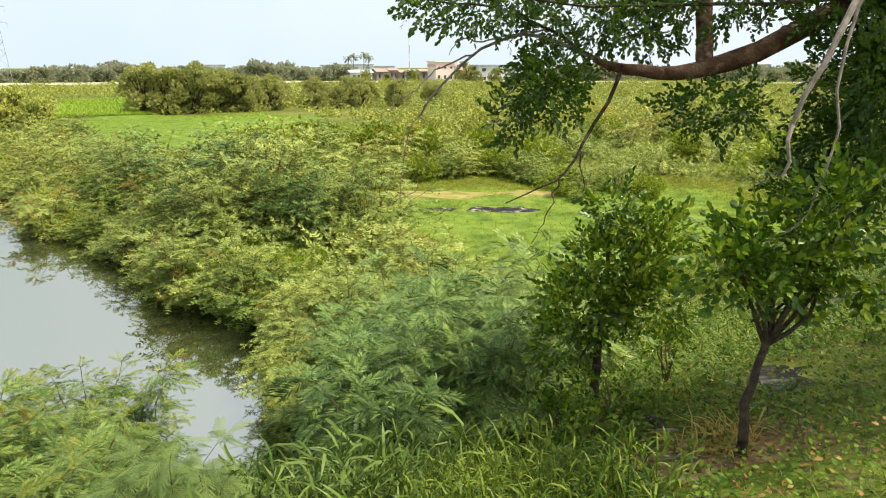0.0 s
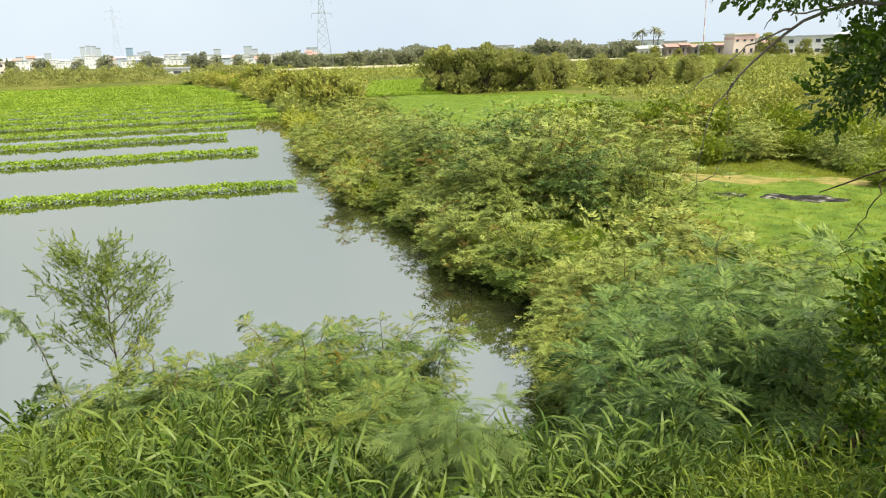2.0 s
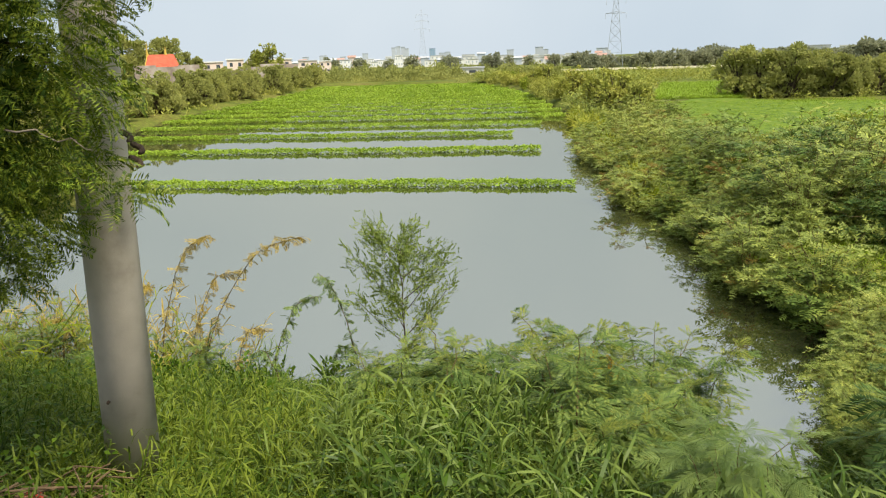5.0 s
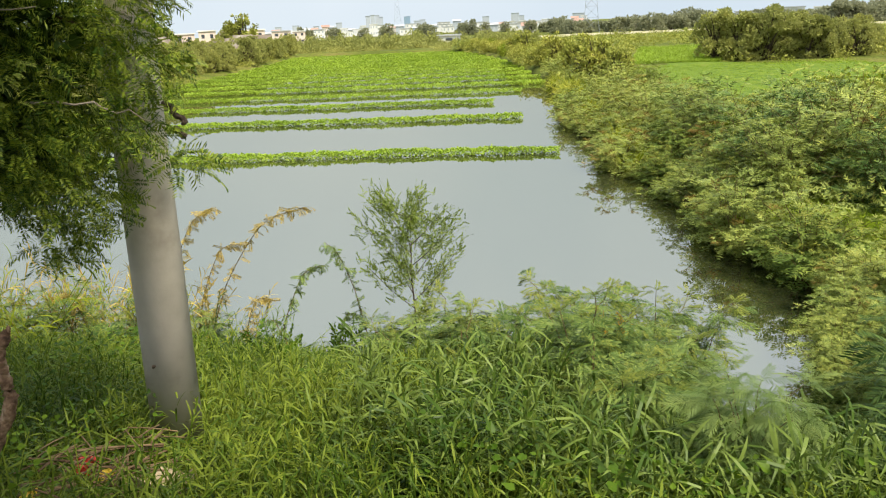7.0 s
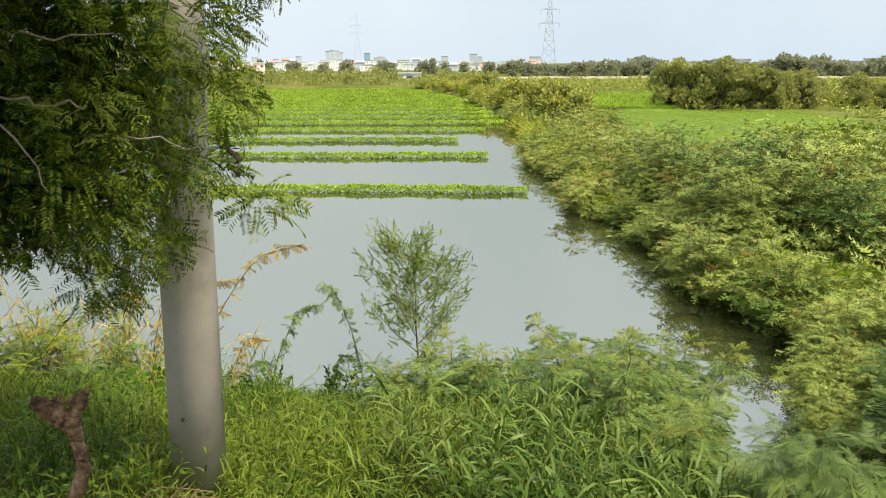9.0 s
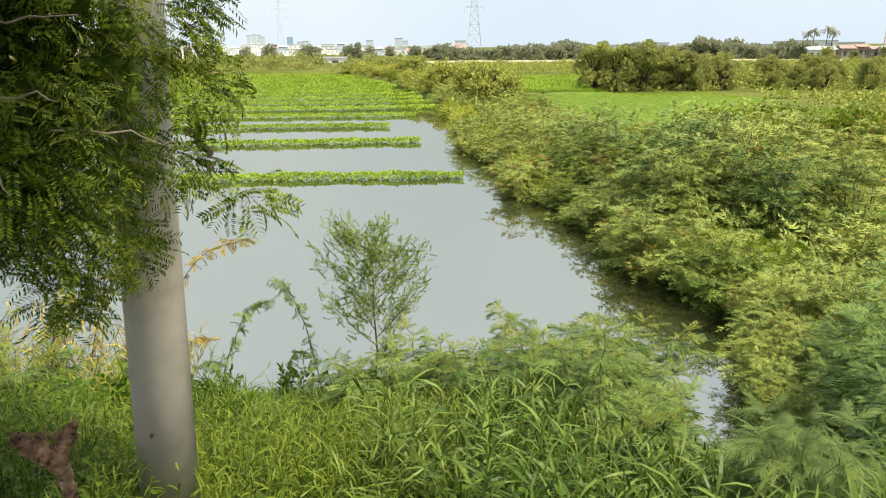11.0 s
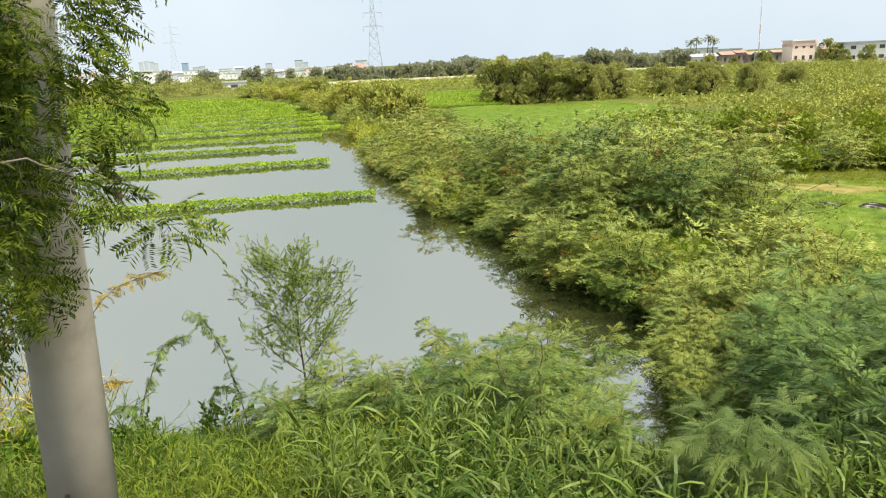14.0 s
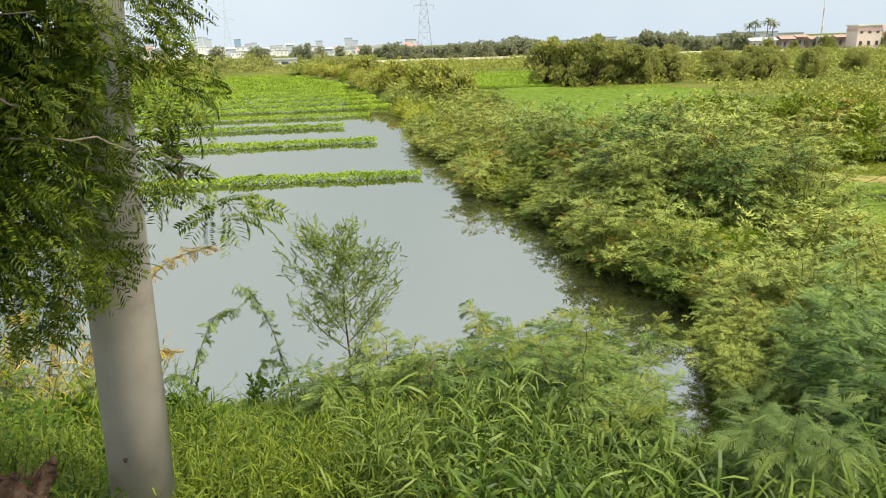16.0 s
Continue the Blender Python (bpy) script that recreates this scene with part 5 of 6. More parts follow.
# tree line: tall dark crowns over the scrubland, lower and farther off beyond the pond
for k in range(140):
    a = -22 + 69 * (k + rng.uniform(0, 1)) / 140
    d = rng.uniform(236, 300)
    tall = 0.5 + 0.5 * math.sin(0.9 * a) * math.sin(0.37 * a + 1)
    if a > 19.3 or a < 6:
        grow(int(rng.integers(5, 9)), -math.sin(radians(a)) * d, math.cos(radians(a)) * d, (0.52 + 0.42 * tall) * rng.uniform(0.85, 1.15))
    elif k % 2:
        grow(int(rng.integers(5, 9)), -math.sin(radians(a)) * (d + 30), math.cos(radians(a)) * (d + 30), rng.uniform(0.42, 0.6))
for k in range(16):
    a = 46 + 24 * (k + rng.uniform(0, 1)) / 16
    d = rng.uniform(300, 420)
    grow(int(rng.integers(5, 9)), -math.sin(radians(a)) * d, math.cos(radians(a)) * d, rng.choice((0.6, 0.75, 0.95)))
scrub("pond_end_thicket", "olive thicket beyond the far end of the pond", 170, 240, 156, 214, -72, 3, lambda s, q, x, y: (s > 168) | (q > -16), 0.6, M_BUSHTREE, 2.6, 3.6, DIAMOND)


# ---- far buildings ----


def face_camera(x, y):
    return math.degrees(math.atan2(y, x)) - 90


def house(name, label, x, y, wide, deep, high, wall, roof, roof_high=0.0, z=None, windows=3, storeys=1, turn=0.0, category="building", pane=M_WINDOW):
    z = float(level(x, y)) if z is None else z
    ob = thing(name, label, category, (x, y, z))
    ob.rotation_euler = (0, 0, radians(face_camera(x, y) + turn))
    part("wall", box(-wide / 2, -deep / 2, -0.5, wide / 2, deep / 2, high), wall, ob)
    if roof_high > 0:
        w, d = wide / 2 + 0.5, deep / 2 + 0.5
        v = np.array([(-w, -d, high), (w, -d, high), (w, d, high), (-w, d, high), (-w, 0, high + roof_high), (w, 0, high + roof_high)])
        part("roof", (v, np.array([(0, 1, 5), (0, 5, 4), (2, 3, 4), (2, 4, 5), (0, 4, 3), (1, 2, 5), (0, 3, 2), (0, 2, 1)])), roof, ob)
    else:
        part("roof", box(-wide / 2 - 0.3, -deep / 2 - 0.3, high + 0.003, wide / 2 + 0.3, deep / 2 + 0.3, high + 0.35), roof, ob)
    for st in range(storeys):
        for k in range(windows):
            cx = (k + 0.5) / windows * wide - wide / 2
            cz = high * (st + 0.55) / storeys
            hw, hh = min(wide / windows * 0.18, 0.9), min(high / storeys * 0.18, 0.8)
            part("window", box(cx - hw, -deep / 2 - 0.06, cz - hh, cx + hw, -deep / 2 - 0.005, cz + hh), pane, ob)
    return ob


pink = house("apartment_house", "pale pink two-storey house with a white roof and a pink band", -53, 223, 6.2, 6, 6.1, M_PINK, M_WHITE, 0, windows=3, storeys=2, turn=26)
part("band", box(-3.18, -3.08, 4.75, 3.18, 3.08, 5.45), M_REDHAZE, pink, "pale red painted band")
for a, d, w, h, roof_h, white in ((20.1, 236, 3.4, 3.0, 0.9, 1), (19.2, 240, 3.0, 2.9, 0.9, 1), (18.1, 246, 3.4, 3.2, 1.0, 0), (17.2, 250, 2.8, 3.6, 0.7, 0), (16.3, 244, 3.2, 3.0, 0.9, 0), (15.5, 240, 4.2, 3.1, 0.7, 1), (14.7, 238, 3.4, 3.3, 0.7, 0), (11.6, 246, 3.4, 3.6, 0.8, 0), (9.0, 250, 3.4, 3.2, 0.8, 1)):
    house("village_house", "small white-walled village house by the road" if white else "small weathered brown village house by the road", -math.sin(radians(a)) * d, math.cos(radians(a)) * d, w, 5, h,
          M_WHITE if white else M_GREYWALL, M_GREYROOF if white else M_RUSTROOF, roof_h, windows=2, turn=20)
house("warehouse", "long white building with a grey flat roof", -33, 227, 20, 10, 5.0, M_WHITE, M_GREYROOF, 0, windows=6, storeys=2, turn=14)
house("red_roofed_house", "white house with a red tiled roof among trees", -252, 222, 6, 6, 3.0, M_WHITE, M_RUSTROOF, 1.4)
house("low_shed", "long low white shed beyond the pond", -163.3, 115.4, 6.0, 4, 2.0, M_WHITE, M_GREYROOF, 0, windows=1)
FAR_LABELS = ("long low white building on the horizon", "small pale house among far trees", "small house with a red roof among far trees", "small grey-roofed house among far trees")
for k in range(114):
    a = radians(44 + 25 * (k + rng.uniform(0, 1)) / 90) if k < 90 else radians(-16 + 58 * (k - 90 + rng.uniform(0, 1)) / 24)
    d = rng.uniform(430, 680) if k < 90 else rng.uniform(300, 330)
    kind = int(rng.choice((0, 1, 2, 3), p=(0.4, 0.25, 0.07, 0.28)))
    tall = rng.choice((3.8, 4.8, 5.6, 7.4), p=(0.3, 0.35, 0.25, 0.1)) if k < 90 else rng.uniform(4.2, 5.6)
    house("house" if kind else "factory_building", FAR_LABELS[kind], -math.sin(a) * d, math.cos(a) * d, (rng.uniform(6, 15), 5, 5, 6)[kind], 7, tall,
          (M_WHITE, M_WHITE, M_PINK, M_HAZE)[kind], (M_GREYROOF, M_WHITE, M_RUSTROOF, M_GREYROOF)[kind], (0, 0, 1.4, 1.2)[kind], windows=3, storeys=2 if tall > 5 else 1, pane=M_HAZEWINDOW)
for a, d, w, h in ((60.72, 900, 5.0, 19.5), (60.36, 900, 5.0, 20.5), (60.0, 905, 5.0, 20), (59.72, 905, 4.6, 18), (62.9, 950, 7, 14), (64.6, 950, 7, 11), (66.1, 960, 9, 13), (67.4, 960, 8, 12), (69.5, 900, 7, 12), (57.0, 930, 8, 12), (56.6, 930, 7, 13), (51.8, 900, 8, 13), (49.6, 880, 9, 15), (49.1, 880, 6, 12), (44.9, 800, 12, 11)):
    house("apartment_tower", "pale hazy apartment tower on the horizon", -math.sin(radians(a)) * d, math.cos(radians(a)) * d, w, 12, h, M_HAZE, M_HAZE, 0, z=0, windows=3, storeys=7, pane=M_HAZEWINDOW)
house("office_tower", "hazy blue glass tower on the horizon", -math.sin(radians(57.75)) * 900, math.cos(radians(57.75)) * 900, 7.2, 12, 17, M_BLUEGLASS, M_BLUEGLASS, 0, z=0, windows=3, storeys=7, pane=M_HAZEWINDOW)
for a, d, w, h in ((76.0, 235, 4, 5.2), (74.2, 242, 6, 5.6), (72.6, 238, 5, 6.2), (71.2, 245, 4.5, 5.8), (69.2, 250, 6, 6.0), (67.3, 290, 7, 5.4), (66.0, 310, 5, 5.0)):
    house("village_house", "pale pink village house behind the block wall", -math.sin(radians(a)) * d, math.cos(radians(a)) * d, w, 6, h, M_PINK, M_GREYROOF if w > 6 else M_WHITE, 0, windows=2, storeys=2)

for x, y, size in ((-44.5, 222, 1.25), (-58, 212, 0.7), (-40, 214, 0.75), (-34, 213, 0.9), (-29, 215, 0.6), (-68, 216, 0.6), (-76, 218, 0.75)):
    grow(int(rng.integers(0, 3)), x, y, size)
grow(1, -62, 221, 0.8)
grow(2, -26, 222, 0.9)


def palm(x, y, high):
    ob = thing("palm", "tall palm tree on the horizon", "palm", onto(x, y), "palms on the horizon")
    part("trunk", tube(bent([(0, 0, -0.2), (0.1, 0, high * 0.5), (0.3, 0, high)], 7), np.linspace(0.16, 0.09, 7), 7), M_BARK, ob, "", True)
    for k in range(22):
        a, up = k * 2.4, rng.uniform(-0.5, 1.0)
        g = turned(turned(frond_lite(9, 1.9, 1.2, 0.34, 0.10), x=up), z=a)
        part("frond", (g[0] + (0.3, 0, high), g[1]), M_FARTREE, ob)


for x, y, h in ((-85, 232, 8.0), (-82, 234, 8.7), (-79.5, 231, 7.7), (-87.5, 234, 7.4)):
    palm(x, y, h)

# boundary wall and temple on the left
wall = thing("boundary_wall", "long grey-pink block wall behind the hedge", "wall", (-171.8, 51, 0))
wa, wb = np.array((-172.6, 31.5)), np.array((-171.0, 68.8))
for k in range(8):
    a, b = wa + (wb - wa) * k / 8, wa + (wb - wa) * (k + 1) / 8
    n = np.array([-(b - a)[1], (b - a)[0]]) / np.linalg.norm(b - a) * 0.1
    h = (5.6, 5.2, 5.5, 4.4, 4.0, 4.6, 5.2, 5.0)[k]
    c = [(*(a - n), 0), (*(b - n), 0), (*(b + n), 0), (*(a + n), 0)]
    v = np.array(c + [(p[0], p[1], h) for p in c]) - (-171.8, 51, 0)
    part("panel", (v, np.array([(0, 1, 5, 4), (1, 2, 6, 5), (2, 3, 7, 6), (3, 0, 4, 7), (4, 5, 6, 7), (3, 2, 1, 0)])), M_GREYWALL, wall)

temple = thing("temple_hall", "small temple hall with a red tiled roof and gilded finials", "temple", (-203, 44.0, 0.3))
temple.scale = (1.15, 1.15, 1.15)
temple.rotation_euler = (0, 0, radians(face_camera(-176, 38) + 4))
part("wall", box(-3.2, -3, -0.5, 3.2, 3, 4.5), M_WHITE, temple)
v = np.array([(-3.6, -3.6, 4.3), (3.6, -3.6, 4.3), (3.6, 3.6, 4.3), (-3.6, 3.6, 4.3), (-2.6, 0, 7.0), (2.9, 0, 7.0)])
temple_roof = part("roof", (v, np.array([(0, 1, 5), (0, 5, 4), (2, 3, 4), (2, 4, 5), (0, 4, 3), (1, 2, 5), (0, 3, 2), (0, 2, 1)])), M_REDROOF, temple)
part("gable", (np.array([(-3.75, -3.2, 4.3), (-3.75, 3.2, 4.3), (-2.75, 0, 7.1), (-3.55, -3.2, 4.3), (-3.55, 3.2, 4.3), (-2.55, 0, 7.1)]), np.array([(0, 2, 1), (3, 4, 5), (0, 3, 5), (0, 5, 2), (1, 2, 5), (1, 5, 4)])), M_GOLD, temple, "gilded gable")
for x, z0, h in ((-2.7, 6.6, 3.2), (1.2, 6.9, 1.9)):
    part("finial", tube([(x, 0, z0), (x, 0, z0 + 0.5 * h), (x + 0.1, 0, z0 + h)], [0.35, 0.16, 0.03], 8), M_GOLD, temple_roof)
for x, y, size in ((-222, 36, 2.7), (-221, 43, 2.3), (-224, 50, 2.6), (-224, 57, 1.7), (-196, 66.5, 1.35)):
    grow(int(rng.integers(0, 3)), x, y, size)
grow(3, -177, 63.4, 2.6)


# ---- pylons and mast ----
def pylon(label, x, y, high, base, arms, steel=M_STEEL, turn=0.0):
    ob = thing("pylon", label, "pylon", onto(x, y), "pylons on the horizon")
    ob.rotation_euler = (0, 0, radians(face_camera(x, y) + turn))
    r = high * 0.0017
    waist, wz = base * 0.28, high * 0.62

    def half(z):
        return base / 2 + (waist / 2 - base / 2) * min(z / wz, 1) if z < wz else waist / 2 * (1 - 0.75 * (z - wz) / (high - wz))
    for sx in (-1, 1):
        for sy in (-1, 1):
            part("leg", tube([(sx * half(z), sy * half(z), z) for z in np.linspace(0, high, 9)], r, 4), steel, ob)
    levels = np.linspace(0, 1, 12) ** 0.8 * high
    braces = []
    for z0, z1 in zip(levels[:-1], levels[1:]):
        a, b = half(z0), half(z1)
        for sy in (-1, 1):
            braces += [tube([(-a, sy * a, z0), (b, sy * b, z1)], r * 0.6, 3), tube([(a, sy * a, z0), (-b, sy * b, z1)], r * 0.6, 3)]
            braces += [tube([(sy * a, -a, z0), (sy * b, b, z1)], r * 0.6, 3), tube([(-b, sy * b, z1), (b, sy * b, z1)], r * 0.6, 3)]
    part("bracing", join(*braces), steel, ob)
    for z, w in arms:
        arm = part("crossarm", join(tube([(-w / 2, 0, z), (0, 0, z + 0.6), (w / 2, 0, z)], r, 4), tube([(-w / 2, 0, z), (w / 2, 0, z)], r, 4)), steel, ob)
        for sx in (-1, 1):
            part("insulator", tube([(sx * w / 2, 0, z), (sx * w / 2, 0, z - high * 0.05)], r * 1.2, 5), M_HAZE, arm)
    return ob


pylon("tall grey steel lattice pylon with insulators", -180.7, 187, 34, 5.6, ((17.7, 6.8), (22.2, 6.4), (27, 6)))
# Painted in the haze colour so that it looks faint.
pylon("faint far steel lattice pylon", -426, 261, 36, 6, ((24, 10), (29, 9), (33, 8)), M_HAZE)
mast = thing("radio_mast", "thin red and white lattice radio mast", "mast", onto(-95, 336))
for k in range(9):
    part("section", tube([(0, 0, 3.6 * k), (0, 0, 3.6 * k + 3.6)], 0.30 - 0.022 * k, 6), M_REDHAZE if k % 2 else M_WHITE, mast)

# road on its low bank at the edge of the scrubland
rd = [(-math.sin(radians(a)) * 225, math.cos(radians(a)) * 225) for a in range(-24, 60, 3)]
rv, rf = [], []
for x, y in rd:
    n = np.array((x, y)) / 225
    for off, dz in ((-4, 0.05), (-3, 0.55), (3, 0.55), (4, 0.05)):
        rv.append((x + n[0] * off, y + n[1] * off, float(level(x, y)) + dz))
for k in range(len(rd) - 1):
    rf += [(4 * k + j, 4 * k + j + 1, 4 * k + j + 5, 4 * k + j + 4) for j in range(3)]
tagged(part("road", (np.array(rv), np.array(rf)), M_ROAD), "pale dirt road on a low bank", "road", kind="structure")

# ---- overhanging tree on the right ----
def branch_of(points, radii, sides=8, n=12, wobble=0.01):
    line = bent(points, n, wobble)
    return tube(line, np.interp(np.linspace(0, 1, n), np.linspace(0, 1, len(radii)), radii), sides)


big = thing("overhanging_tree", "old tree with a bent red-brown limb and drooping leafy twigs", "tree", onto(2.9, 4.6))
O = np.array(big.location)


def rel(points):
    return [np.array(p) - O for p in points]


part("trunk", branch_of([(0, 0, -0.3), (0.05, 0, 1.0), (-0.1, 0.05, 2.0), (-0.2, 0.1, 3.4), (-0.1, 0.1, 5.2)], [0.24, 0.18, 0.16, 0.13, 0.07], 14), M_BARK_RED, big, "", True)
part("limb", branch_of(rel([(2.75, 4.68, 5.0), (2.1, 4.85, 5.75), (1.6, 4.75, 5.68), (1.05, 4.54, 5.36), (0.6, 4.38, 5.14), (0.33, 4.31, 5.09), (0.02, 4.24, 5.11), (-0.13, 4.22, 5.17)]), [0.1, 0.085, 0.075, 0.06, 0.055, 0.04, 0.03, 0.015], 12, 22, 0.004), M_BARK_GREY, big, "bent dark brown limb", True)
part("limb", branch_of(rel([(0.48, 4.36, 5.12), (0.46, 4.42, 5.4), (0.42, 4.5, 6.0)]), [0.05, 0.045, 0.03], 9, 8, 0.004), M_BARK_RED, big, "", True)
twigs = [branch_of(rel(p), r, 5, 10, 0.008) for p, r in (
    ([(0.02, 4.22, 5.1), (-0.16, 3.98, 4.68), (-0.27, 3.91, 4.53), (-0.55, 3.82, 4.41)], (0.012, 0.009, 0.006, 0.003)),
    ([(-0.16, 3.98, 4.68), (-0.15, 3.95, 4.55), (-0.13, 3.92, 4.44)], (0.005, 0.003, 0.002)),
    ([(-0.27, 3.92, 4.56), (-0.31, 3.86, 4.35), (-0.4, 3.8, 4.2)], (0.005, 0.003, 0.002)),
    ([(-0.1, 4.2, 5.16), (-0.6, 4.2, 5.45), (-1.2, 4.1, 5.5)], (0.014, 0.008, 0.003)),
    ([(1.3, 4.6, 5.5), (0.5, 4.2, 5.45), (-0.2, 4.0, 5.42), (-0.7, 3.9, 5.5)], (0.012, 0.01, 0.007, 0.003)))]
for g in twigs:
    part("twig", g, M_BARK, big)
for line, radii in (
        ([(-0.1, 4.2, 5.16), (-0.4, 4.18, 5.33), (-0.64, 4.16, 5.31), (-0.82, 4.13, 5.18), (-0.95, 4.10, 5.06), (-1.06, 4.07, 4.91), (-1.15, 4.04, 4.79), (-1.18, 4.02, 4.67), (-1.19, 3.99, 4.49), (-1.18, 3.96, 4.30)], (0.013, 0.011, 0.009, 0.008, 0.007, 0.006, 0.004, 0.003, 0.002, 0.0012)),
        ([(-0.80, 4.13, 5.19), (-0.93, 4.11, 5.15), (-1.02, 4.09, 5.10), (-1.12, 4.06, 5.00), (-1.22, 4.03, 4.93), (-1.31, 4.0, 4.85)], (0.006, 0.005, 0.004, 0.004, 0.003, 0.0015)),
        ([(-0.4, 4.18, 5.33), (-0.71, 4.15, 5.27), (-0.89, 4.12, 5.28), (-0.93, 4.11, 5.19)], (0.006, 0.005, 0.004, 0.002)),
        ([(-1.06, 4.07, 4.92), (-1.08, 4.06, 4.84), (-1.06, 4.06, 4.78)], (0.004, 0.003, 0.0015)),
        ([(-1.06, 4.06, 4.78), (-1.05, 4.05, 4.61), (-1.08, 4.02, 4.47), (-1.15, 3.99, 4.39), (-1.30, 3.93, 4.33)], (0.0015, 0.0015, 0.002, 0.002, 0.001))):
    part("twig", branch_of(rel(line), radii, 5, 18, 0.006), M_TWIG, big, "bare grey hanging twig")
for g in (branch_of(rel([(1.6, 4.3, 5.9), (1.03, 3.72, 5.46), (0.79, 3.52, 4.93), (0.74, 3.44, 4.65)]), (0.02, 0.016, 0.012, 0.007), 7), branch_of(rel([(1.3, 4.2, 5.7), (0.99, 3.77, 5.27), (1.0, 3.63, 4.75), (0.87, 3.52, 4.42), (0.67, 3.44, 4.32)]), (0.012, 0.008, 0.006, 0.004, 0.003), 6)):
    part("dead_branch", g, M_TWIG, big, "bare grey hanging branch")
lobes = [((-0.2, 4.25, 5.42), (0.45, 0.3, 0.2)), ((-0.75, 4.1, 5.5), (0.45, 0.3, 0.2)), ((0.5, 4.4, 5.5), (0.5, 0.3, 0.18)), ((-0.35, 4.05, 5.0), (0.22, 0.2, 0.2)), ((-0.55, 4.0, 4.88), (0.12, 0.15, 0.15)),
         ((1.4, 4.4, 4.75), (0.25, 0.35, 0.5)), ((1.35, 4.1, 5.1), (0.2, 0.3, 0.35)), ((1.25, 3.9, 4.6), (0.15, 0.2, 0.2)), ((1.5, 4.5, 5.4), (0.4, 0.4, 0.3)), ((0.55, 4.3, 4.9), (0.3, 0.2, 0.15)), ((1.9, 4.6, 5.6), (0.6, 0.6, 0.6)), ((1.25, 4.85, 5.05), (0.16, 0.2, 0.3)), ((1.3, 4.8, 4.65), (0.22, 0.25, 0.3)), ((1.1, 4.8, 4.5), (0.14, 0.2, 0.2)), ((0.75, 4.8, 5.02), (0.12, 0.12, 0.1)), ((-0.35, 4.3, 5.12), (0.22, 0.2, 0.12)), ((0.2, 4.5, 5.62), (1.0, 0.3, 0.12)), ((1.1, 4.7, 5.75), (0.5, 0.4, 0.2)), ((1.5, 4.5, 5.0), (0.25, 0.4, 0.6)), ((2.9, 4.6, 6.7), (0.9, 0.9, 0.6)), ((0.15, 4.5, 5.36), (0.22, 0.2, 0.16)), ((1.15, 4.5, 5.45), (0.24, 0.25, 0.16))]
lobes = [(np.array(c) - O, r) for c, r in lobes]
p, d = crown_points(7600, lobes, 0.15)
part("foliage", scatter(SPRIG, p, d + (-0.3, -0.2, -0.2) + rng.normal(0, 0.6, d.shape), 0.47 * rng.uniform(0.7, 1.2, len(p)), 1.5), M_LEAF_DARK, big)

# First lobe: out-of-view leaves added high up as a shading crown.
p, d = crown_points(3600, [(np.array(c) - O, r) for c, r in (((5.3, 5.4, 7.6), (1.3, 1.3, 0.8)), ((1.75, 4.6, 5.3), (0.35, 0.5, 0.7)))], 0.0)
part("upper_foliage", scatter(OVAL, p, d + rng.normal(0, 0.6, d.shape), 0.09 * rng.uniform(0.7, 1.3, len(p)), 1.5), M_LEAF_DARK, big)

# ---- tree with hanging pinnate leaves beside the pole ----
PODS = ((-3.78, 0.42, 4.86), (-3.76, 0.46, 4.80), (-3.73, 0.44, 4.74))
SPRAY = (-2.85, -0.32, 5.07)
tam = thing("pinnate_tree", "tree with dense dark hanging pinnate leaves beside the pole", "tree", onto(-4.3, -1.9))
O = np.array(tam.location)
part("trunk", branch_of([(0, 0, -0.3), (0.05, 0, 1.0), (0.0, 0.1, 2.2), (-0.1, 0.3, 4.4)], [0.12, 0.10, 0.09, 0.05], 12), M_BARK, tam, "", True)
for line in ([(-4.3, -1.7, 5.3), (-4.1, -0.8, 5.5), (-3.7, 0.0, 5.3), (-3.3, 0.35, 5.05)], [(-4.3, -1.6, 5.6), (-4.0, -0.6, 5.9), (-3.6, 0.2, 5.75), (-3.35, 0.6, 5.5)], [(-4.2, -1.7, 4.9), (-4.0, -0.8, 5.05), (-3.75, -0.35, 4.98)]):
    part("limb", branch_of(rel(line), (0.03, 0.014, 0.007, 0.002), 6), M_BARK, tam)
lobes = [((-4.0, -0.55, 5.25), (0.5, 0.62, 0.6)), ((-3.95, -0.5, 4.75), (0.45, 0.6, 0.4)), ((-3.68, -0.14, 5.25), (0.26, 0.3, 0.42)), ((-3.66, -0.18, 4.76), (0.24, 0.26, 0.32)), ((-3.42, 0.2, 5.3), (0.16, 0.2, 0.28)),
         ((-3.3, 0.12, 4.8), (0.14, 0.16, 0.1)), ((-3.08, 0.26, 4.7), (0.1, 0.1, 0.07)), ((-3.65, -0.02, 4.5), (0.2, 0.22, 0.16)), ((-3.8, -0.15, 4.3), (0.14, 0.16, 0.14)), ((-3.4, 0.42, 5.55), (0.14, 0.16, 0.1)), ((-3.3, 0.25, 5.05), (0.13, 0.16, 0.12)), ((-4.1, -0.7, 5.9), (0.8, 0.9, 0.5)), ((-3.78, 0.08, 5.3), (0.15, 0.13, 0.36)), ((-3.75, 0.1, 4.82), (0.14, 0.13, 0.22))]
lobes = [(np.array(c) - O, r) for c, r in lobes]
p, d = crown_points(9000, lobes, 0.15)
leaf_geo = scatter(PINNATE + PINNA, p, d * (1, 1, 0.5) + (0.2, 0.5, -0.25) + rng.normal(0, 0.4, d.shape), 0.88 * rng.uniform(0.7, 1.2, len(p)), 0.8)
